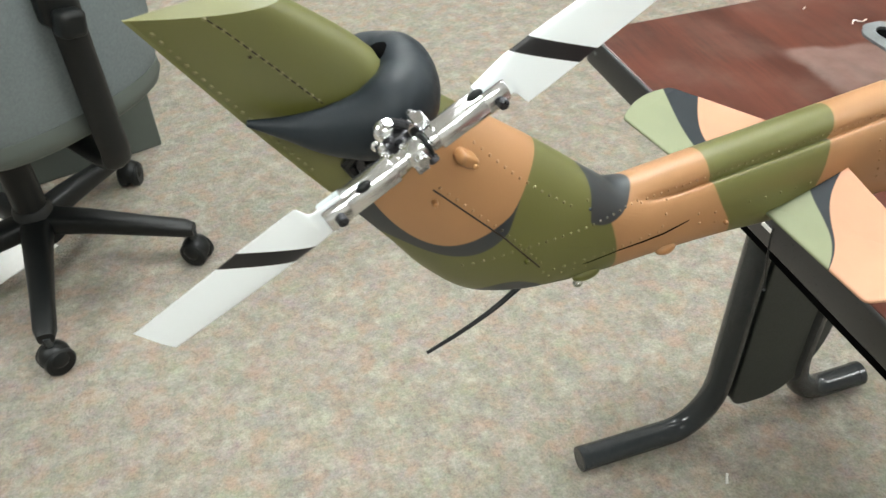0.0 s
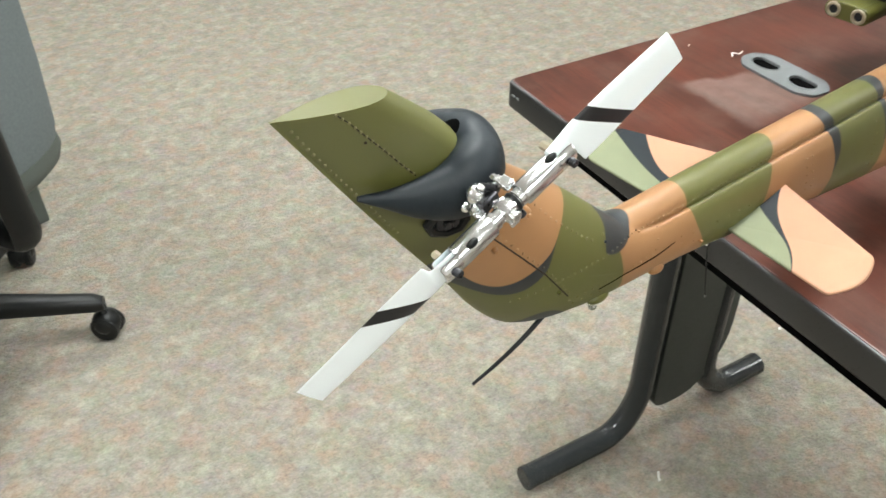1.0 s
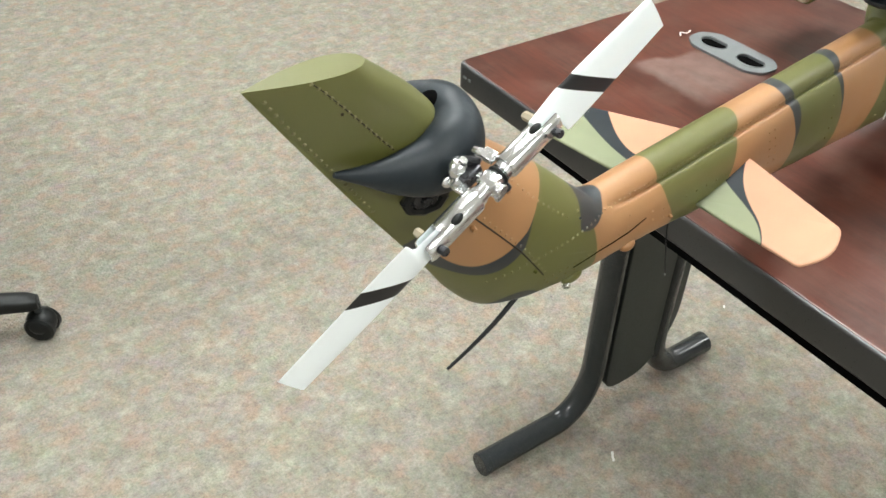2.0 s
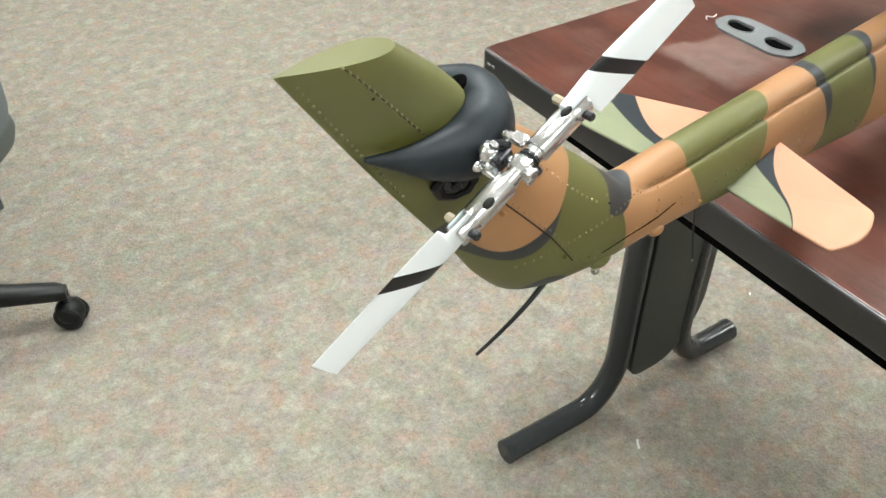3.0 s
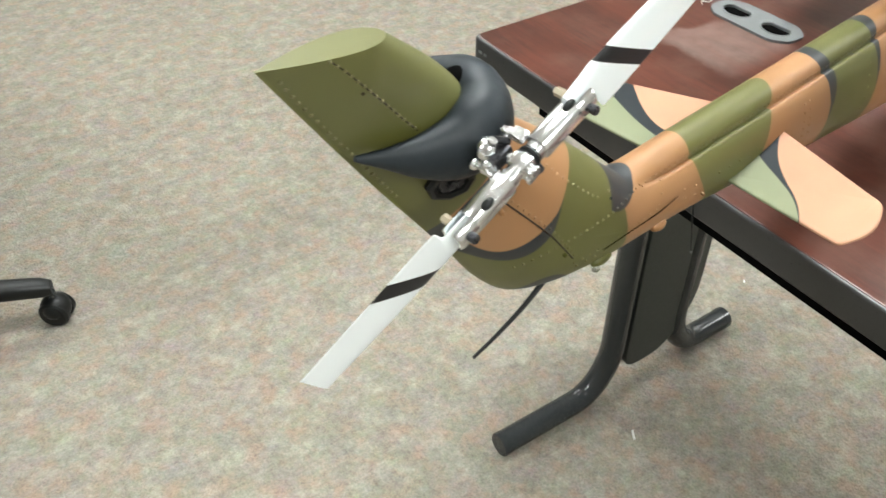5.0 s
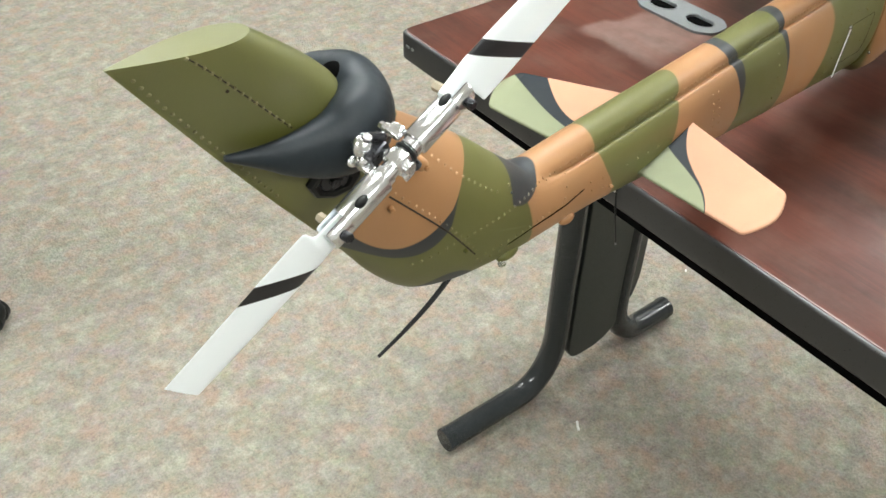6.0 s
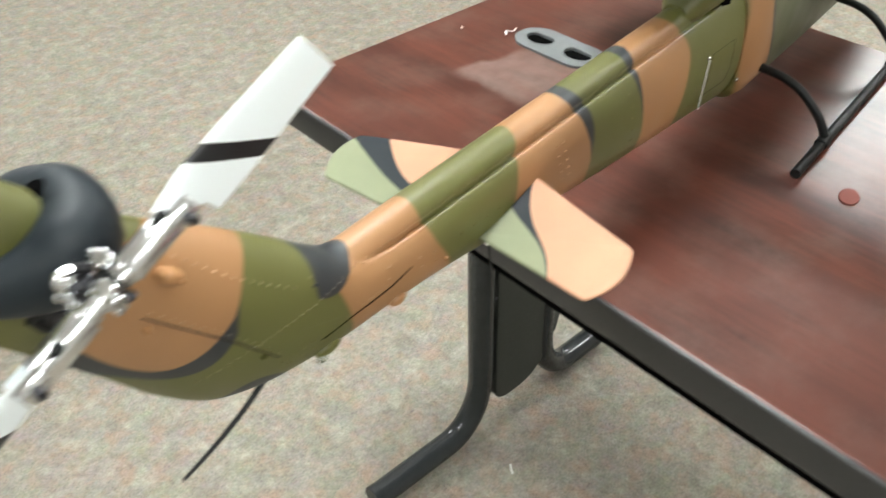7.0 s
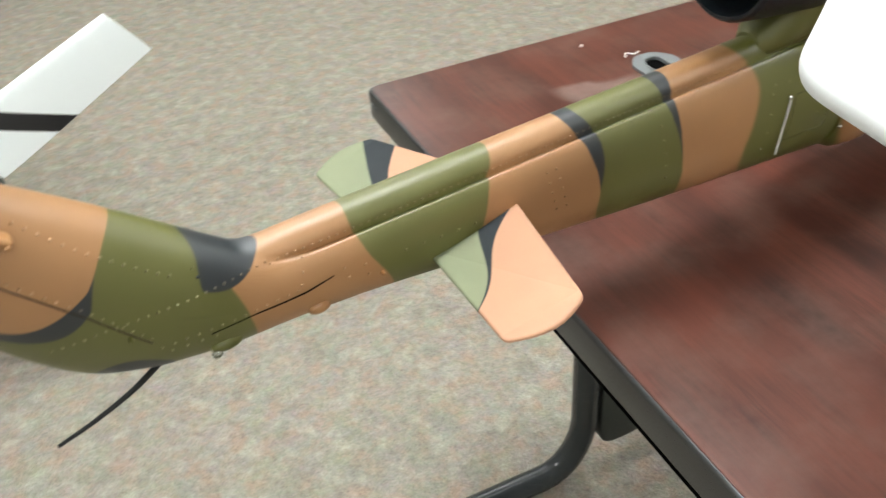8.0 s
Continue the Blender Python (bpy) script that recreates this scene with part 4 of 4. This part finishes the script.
part("link_clip", trim(block((0.0070, 0.0050, 0.0044), (0.0030, 0.0125, 0.0050), 0.0008)), M_DARKMETAL, rotor)
part("link_screw", trim(rod((-0.0005, 0.0130, 0.0105), (0.0065, 0.0085, 0.0040), 0.0026, segs=10, chamfer=0.0004)), M_DARKMETAL, rotor)
part("o_ring", rod((0.0040, 0, 0), (0.0058, 0, 0), 0.0050, segs=20, chamfer=0.0005), M_CAP, rotor)
part("stop_screw", rod((0.0040, -0.0030, -0.0035), (0.0040, -0.0048, -0.0060), 0.0022, segs=12, chamfer=0.0005), M_DARKMETAL, rotor)
part("stop_tab", block((0.0050, 0.0020, 0.0030), (-0.0010, -0.0046, -0.0045), 0.0006), M_ALU, rotor)
part("lever_arm", rod((-0.002, 0.018, -0.003), (-0.010, 0.021, -0.005), 0.0016, segs=10, chamfer=0.0005), M_DARKMETAL, rotor)
part("lever_ball", ball((-0.0085, 0.0185, -0.0025), 0.0026), M_ALU, rotor)


# ---- fuselage, exhaust, skids ----
def fuselage():
    rings = []
    rows = [(0.452, 0.784, 0.885, 0.0280), (0.462, 0.776, 0.900, 0.0338), (0.485, 0.771, 0.93, 0.0352), (0.53, 0.768, 1.00, 0.0365), (0.62, 0.768, 1.02, 0.0375), (0.74, 0.770, 1.01, 0.0375), (0.86, 0.780, 0.96, 0.034), (0.96, 0.80, 0.90, 0.026), (1.02, 0.83, 0.87, 0.012)]
    for u, lo, hi, a in rows:
        mid, half = (lo + hi) / 2 - Z0, (hi - lo) / 2
        rings.append([(u, a * math.copysign(abs(math.sin(f)) ** 0.6, math.sin(f)), mid + half * math.copysign(abs(math.cos(f)) ** 0.7, math.cos(f))) for f in (2 * math.pi * k / 48 for k in range(48))])
    return loft(rings)


part("fuselage", fuselage(), M_CAMO, heli, "olive and tan fuselage with panel rivets")


def engine_cowl():
    rings = []
    for u, lo, hi, a in [(0.362, 0.880, 0.8975, 0.0100), (0.370, 0.880, 0.9060, 0.0150), (0.378, 0.880, 0.920, 0.0190), (0.388, 0.880, 0.945, 0.0225), (0.398, 0.880, 0.978, 0.0265), (0.408, 0.880, 1.008, 0.0305), (0.42, 0.880, 1.035, 0.0345), (0.50, 0.880, 1.06, 0.0370), (0.62, 0.880, 1.05, 0.036), (0.66, 0.88, 1.03, 0.03)]:
        mid, half = (lo + hi) / 2 - Z0, (hi - lo) / 2
        rings.append([(u, a * math.copysign(abs(math.sin(f)) ** 0.8, math.sin(f)), mid + half * math.copysign(abs(math.cos(f)) ** 0.8, math.cos(f))) for f in (2 * math.pi * k / 40 for k in range(40))])
    return loft(rings)


part("engine_cowl", engine_cowl(), M_CAMO, heli, "olive engine cowling")
# uncut vents: black blocks carry the shade of their recesses
for u, v, w in ((0.4095, -0.0195, 0.8905), (0.3965, -0.0215, 0.9125)):
    part("vent", block((0.0085, 0.0060, 0.0075), (u, v, w - Z0), 0.0008, turn=(0, 0, -22)), M_MATT_BLACK, heli, "black block for the shade in a small square vent")


def exhaust():
    outer = [(0.318, 0.0345), (0.320, 0.0362), (0.350, 0.035), (0.395, 0.032)]
    inner = [(0.385, 0.026), (0.340, 0.030), (0.318, 0.0325)]
    rings = []
    for u, r in outer[::-1] + inner[::-1]:
        rings.append([(u, r * math.sin(f), 0.955 - Z0 + r * math.cos(f) + (0.33 - u) * 0.20) for f in (2 * math.pi * k / 32 for k in range(32))])
    return loft(rings)


FORE = pose(0, -0.003, 0, 0, 0, -1.0)
part("exhaust", exhaust(), M_SOOT, heli, "black engine exhaust pipe opening to the rear").matrix_basis = FORE
# whip aerial on the flank
part("aerial", rod((0.3865, -0.0262, 0.8500 - Z0), (0.3795, -0.0268, 0.8070 - Z0), 0.0006, segs=8), M_WHITE, heli, "thin pale wire aerial")
part("aerial_boss", ball((0.3865, -0.0250, 0.8505 - Z0), 0.0019), M_ALU, heli)
part("screw", ball((0.4510, -0.0285, 0.8050 - Z0), 0.0016), M_ALU, heli)

for v in (-0.103, 0.103):
    part("skid", sweep([(0.438, v, 0.0050), (0.46, v, 0.0050), (0.75, v, 0.0050), (0.86, v, 0.012), (0.90, v, 0.03)], 0.0048, 12), M_CAP, heli, "black landing skid tube")
for u in (0.502, 0.700):
    pts = smooth_path([(u, -0.103, 0.012), (u, -0.092, 0.030), (u, -0.066, 0.052), (u, -0.03, 0.060), (u, 0.03, 0.060), (u, 0.066, 0.052), (u, 0.092, 0.030), (u, 0.103, 0.012)], 6)
    part("cross_tube", sweep(pts, 0.0040, 10), M_CAP, heli, "curved black skid cross tube")
    for v in (-0.103, 0.103):
        part("skid_clamp", rod((u - 0.007, v, 0.0062), (u + 0.007, v, 0.0062), 0.0061, segs=14, chamfer=0.001), M_CAP, heli)
# main rotor: mast, head and two white blades, one trailing back over the tail
MAST = Vector((0.56, 0.0, 0))
mast_bm = rod(MAST + Vector((0, 0, 1.00 - Z0)), MAST + Vector((0, 0, 1.125 - Z0)), 0.006, segs=16)
block((0.07, 0.03, 0.018), MAST + Vector((0, 0, 1.112 - Z0)), 0.004, bm=mast_bm)
main_rotor = part("main_rotor", mast_bm, M_ALU, heli, "main rotor mast and head")


def main_blade(sign):
    tip = Vector((0.0722, -0.2335, 1.0470 - Z0))
    root = MAST + Vector((0, 0, 1.104 - Z0))
    axis = (tip - root)
    length = axis.length
    d = Vector((axis.x, axis.y, 0)).normalized()
    n = Vector((-d.y, d.x, 0))
    chord = 0.054
    outline = corner_outline([(0.03, 0.012), (0.09, 0.0), (length, 0.0), (length + 0.034, chord), (0.09, chord), (0.03, chord - 0.012)], [0, 0.02, 0.010, 0.012, 0.02, 0])
    bm = rounded_plate(outline, -0.0035, 0.0035, 0.003, 3)
    for v in bm.verts:
        s, c, z = v.co
        t = s / length
        p = root + Vector((d.x * s, d.y * s, axis.z * t * t)) + n * c + Vector((0, 0, z))
        if sign < 0:
            q = p - root
            p = root + Vector((-q.x, -q.y, q.z))
        v.co = p
    return bm


for sign in (1, -1):
    part("blade", main_blade(sign), M_WHITE, main_rotor, "plain white main rotor blade with rounded tip")
wing = rounded_plate(corner_outline([(0.57, -0.05), (0.57, -0.20), (0.64, -0.20), (0.66, -0.05)], [0, 0.008, 0.008, 0]), 0.862 - Z0, 0.871 - Z0, 0.004, 3)
part("stub_wing", wing, surface("top_lit_tan_paint", TAN_TOP_LIT, 0.45), heli, "stub wing in tan lightened for top light")
wing = rounded_plate(corner_outline([(0.57, 0.05), (0.57, 0.20), (0.64, 0.20), (0.66, 0.05)], [0, 0.008, 0.008, 0]), 0.862 - Z0, 0.871 - Z0, 0.004, 3)
part("stub_wing", wing, bpy.data.materials["top_lit_tan_paint"], heli, "stub wing in tan lightened for top light")


def launcher(v, w, rear, half_v, half_w):
    """A round-ended launcher body along the fuselage, with two tube mouths at its rear end."""
    shape = []
    for k in range(40):
        a = 2 * math.pi * k / 40
        shape.append(((half_v - half_w) * math.copysign(1, math.cos(a)) + half_w * math.cos(a), half_w * math.sin(a) * (0.80 + 0.20 * abs(math.cos(a)))))
    bm = rounded_plate(shape, -0.060, 0.060, 0.0015)
    bmesh.ops.transform(bm, matrix=Matrix.Translation((rear + 0.060, v, w - Z0)) @ Matrix(((0, 0, 1, 0), (1, 0, 0, 0), (0, 1, 0, 0), (0, 0, 0, 1))), verts=bm.verts)
    body = part("launcher", bm, M_OLIVE, heli, "olive twin-tube launcher under the stub wing")
    for dv in (-0.015, 0.015):
        ring = [(rear - 0.0008, v + dv + 0.0068 * math.cos(a), w - Z0 + 0.0068 * math.sin(a)) for a in (2 * math.pi * k / 24 for k in range(25))]
        mouth = part("tube_mouth", sweep(ring, 0.0020, 8, caps=False), M_BRASS, body, "worn beige tube mouth")
        # dark disc on the solid body in place of the tube's inner shade
        part("tube_shade", rod((rear - 0.0004, v + dv, w - Z0), (rear + 0.001, v + dv, w - Z0), 0.0060, segs=18), M_SOOT, mouth)


launcher(0.165, 0.8200, 0.550, 0.0265, 0.0120)
part("pylon", block((0.060, 0.034, 0.040), (0.615, 0.160, 0.848 - Z0), 0.003), M_SOOT, heli, "dark pylon between wing and launcher")


# ---- the office chair ----
def office_chair():
    cx, cy = -0.785, 0.740
    chair = tagged(new("office_chair"), "grey fabric office chair with black armrests on castors", "office chair")
    chair.location = (cx, cy, 0)
    hub = rod((0, 0, 0.085), (0, 0, 0.165), 0.046, 0.036, 24, chamfer=0.004)
    part("hub", hub, M_CAP, chair)
    part("gas_column", rod((0, 0, 0.165), (0, 0, 0.36), 0.031, segs=20), M_CAP, chair, "black telescopic gas column")
    for k in range(5):
        a = radians(-88 + 72 * k)
        d, o = Vector((math.cos(a), math.sin(a), 0)), Vector((-math.sin(a), math.cos(a), 0))
        rings = []
        for r, w, h, z in ((0.025, 0.030, 0.024, 0.125), (0.10, 0.026, 0.021, 0.118), (0.22, 0.021, 0.017, 0.098), (0.285, 0.020, 0.015, 0.088), (0.303, 0.015, 0.011, 0.084)):
            rings.append([d * r + o * (w * math.copysign(abs(math.cos(f)) ** 0.6, math.cos(f))) + Vector((0, 0, z + h * math.copysign(abs(math.sin(f)) ** 0.7, math.sin(f)))) for f in (2 * math.pi * j / 20 for j in range(20))])
        arm = part("base_arm", loft(rings), M_CAP, chair, "black plastic star-base arm")
        p = d * 0.297
        t = radians(30 + 40 * k)
        ax = Vector((math.cos(a + t), math.sin(a + t), 0))
        bm = bmesh.new()
        for s in (-1, 1):
            c = p + Vector((0, 0, 0.0285)) + ax * (s * 0.0135)
            rod(c - ax * 0.0095, c + ax * 0.0095, 0.0285, segs=22, chamfer=0.004, bm=bm)
        ball(p + Vector((0, 0, 0.036)), 0.029, scale=(1, 1, 0.95), bm=bm)
        part("castor", bm, M_CAP, arm, "black twin-wheel castor")
        part("stem", rod(p + Vector((0, 0, 0.055)), p + Vector((0, 0, 0.084)), 0.009), M_STEEL, arm)

    def cushion(a, b, z0, z1, power, at):
        rings = []
        for z, k in ((z0, 0.90), (z0 + 0.012, 0.965), (z0 + 0.03, 0.995), ((z0 + z1) / 2, 1.0), (z1 - 0.025, 0.985), (z1 - 0.008, 0.93), (z1, 0.82), (z1 + 0.004, 0.5)):
            rings.append([(at[0] + a * k * math.copysign(abs(math.cos(f)) ** power, math.cos(f)), at[1] + b * k * math.copysign(abs(math.sin(f)) ** power, math.sin(f)), z) for f in (2 * math.pi * j / 48 for j in range(48))])
        return loft(rings)

    f, l = Vector((-0.6, 0.8, 0)), Vector((0.8, 0.6, 0))

    def spot(ahead, side, z):
        return f * ahead + l * side + Vector((0, 0, z))

    turn = math.degrees(math.atan2(l.y, l.x))
    part("seat", cushion(0.235, 0.235, 0.415, 0.495, 0.6, (f * 0.02)[:2]), M_FABRIC, chair, "thick grey fabric seat cushion")
    part("seat_shell", cushion(0.215, 0.215, 0.385, 0.42, 0.6, (f * 0.02)[:2]), M_SHELL, chair, "grey-green plastic seat shell")
    part("mechanism", block((0.14, 0.20, 0.05), (0, 0, 0.365), 0.01, turn=(0, 0, turn)), M_CAP, chair)
    bar = smooth_path([spot(-0.05, 0.045, 0.372), spot(-0.20, 0.038, 0.368), spot(-0.300, 0.032, 0.370), spot(-0.321, 0.030, 0.392), spot(-0.324, 0.026, 0.46), spot(-0.324, 0.022, 0.65), spot(-0.320, 0.020, 0.84)], 6)
    post = part("back_post", sweep(bar, 0.017, 12, flat=1.5), M_CAP, chair, "black upright bar behind the backrest")
    part("housing", block((0.062, 0.030, 0.24), spot(-0.316, 0.02, 0.745), 0.010, 3, turn=(0, 0, turn)), M_CAP, post, "black height adjuster housing")
    part("knob", block((0.040, 0.034, 0.040), spot(-0.347, 0.012, 0.632), 0.009, 3, turn=(0, 12, turn)), M_CAP, post, "black squared adjusting knob")
    rings = []
    for z, w, t in ((0.420, 0.120, 0.010), (0.424, 0.152, 0.024), (0.434, 0.174, 0.034), (0.452, 0.186, 0.037), (0.468, 0.184, 0.034)):
        ring = []
        for j in range(40):
            a = 2 * math.pi * j / 40
            side = w * math.copysign(abs(math.cos(a)) ** 0.6, math.cos(a))
            ring.append(spot(-0.268 + t * math.copysign(abs(math.sin(a)) ** 0.7, math.sin(a)) + 0.9 * side * side, 0.02 + side, z))
        rings.append(ring)
    part("back_shell", loft(rings), M_SHELL, chair, "grey-green plastic rim under the backrest")
    rings = []
    for z, w, t in ((0.432, 0.125, 0.012), (0.437, 0.150, 0.022), (0.452, 0.172, 0.031), (0.49, 0.188, 0.036), (0.60, 0.197, 0.038), (0.75, 0.200, 0.038), (0.88, 0.190, 0.034), (0.93, 0.165, 0.025), (0.945, 0.13, 0.012)):
        ring = []
        for j in range(40):
            a = 2 * math.pi * j / 40
            side = w * math.copysign(abs(math.cos(a)) ** 0.6, math.cos(a))
            ring.append(spot(-0.268 + t * math.copysign(abs(math.sin(a)) ** 0.7, math.sin(a)) + 0.9 * side * side, 0.02 + side, z))
        rings.append(ring)
    part("backrest", loft(rings), M_FABRIC, chair, "grey fabric backrest, rounded at the foot")
    for s in (-1, 1):
        up = smooth_path([spot(0.05, s * 0.14, 0.385), spot(0.05, s * 0.24, 0.39), spot(0.05, s * 0.272, 0.44), spot(0.05, s * 0.275, 0.655)], 6)
        part("arm_post", sweep(up, 0.018, 12, flat=1.4), M_CAP, chair, "black armrest upright")
        part("arm_pad", block((0.075, 0.25, 0.03), spot(0.02, s * 0.275, 0.668), 0.013, 3, turn=(0, 0, turn)), M_CAP, chair, "black armrest pad")


office_chair()


def storage_box():
    m = pose(-0.541, 1.128, 0, 0, 0, 14)
    bm = block((0.40, 0.30, 0.30), (-0.20, 0.15, 0.15), 0.006)
    ob = thing("storage_box", bm, M_SHELL, "plain grey-green box standing on the carpet", "box")
    part("lid", block((0.406, 0.306, 0.04), (-0.20, 0.15, 0.305), 0.006), M_SHELL, ob)
    ob.matrix_basis = m


storage_box()
bm = block((0.21, 0.297, 0.002), (0, 0, 0.0012), 0.0006)
sheet = thing("paper_sheet", bm, M_PAPER, "white sheet of paper lying on the carpet", "paper")
sheet.matrix_basis = pose(-0.965, 0.80, 0.001, 0, 0, -52)

# crumbs and scraps
scrap("paper_scrap", [(0.232, -0.172), (0.236, -0.165), (0.242, -0.157)], 0.0022, 0.0, M_PAPER, "tiny white scrap on the carpet")
scrap("paper_scrap", [(0.687, -0.011), (0.691, -0.007)], 0.002, 0.0, M_PAPER, "tiny white scrap on the carpet")
scrap("wire_scrap", [(0.270, -0.092), (0.277, -0.085), (0.282, -0.091), (0.291, -0.088)], 0.0008, Z0, M_PAPER, "short white wire offcut on the table")
scrap("wire_scrap", [(0.244, -0.043), (0.248, -0.040)], 0.0008, Z0, M_PAPER, "short white wire offcut on the table")

# reddish oval spot on the table beside the skid, drawn as a thin disc
pad = rounded_plate([(0.0125 * math.cos(2 * math.pi * k / 28), 0.0085 * math.sin(2 * math.pi * k / 28)) for k in range(28)], 0.0, 0.0012, 0.0004)
spot_pad = thing("oval_disc", pad, surface("matt_reddish_brown", (0.16, 0.05, 0.04), 0.9), "small flat reddish oval disc on the table top", "felt pad")
spot_pad.matrix_basis = pose(0.255, -0.521, Z0 + 0.0002, 0, 0, 20)
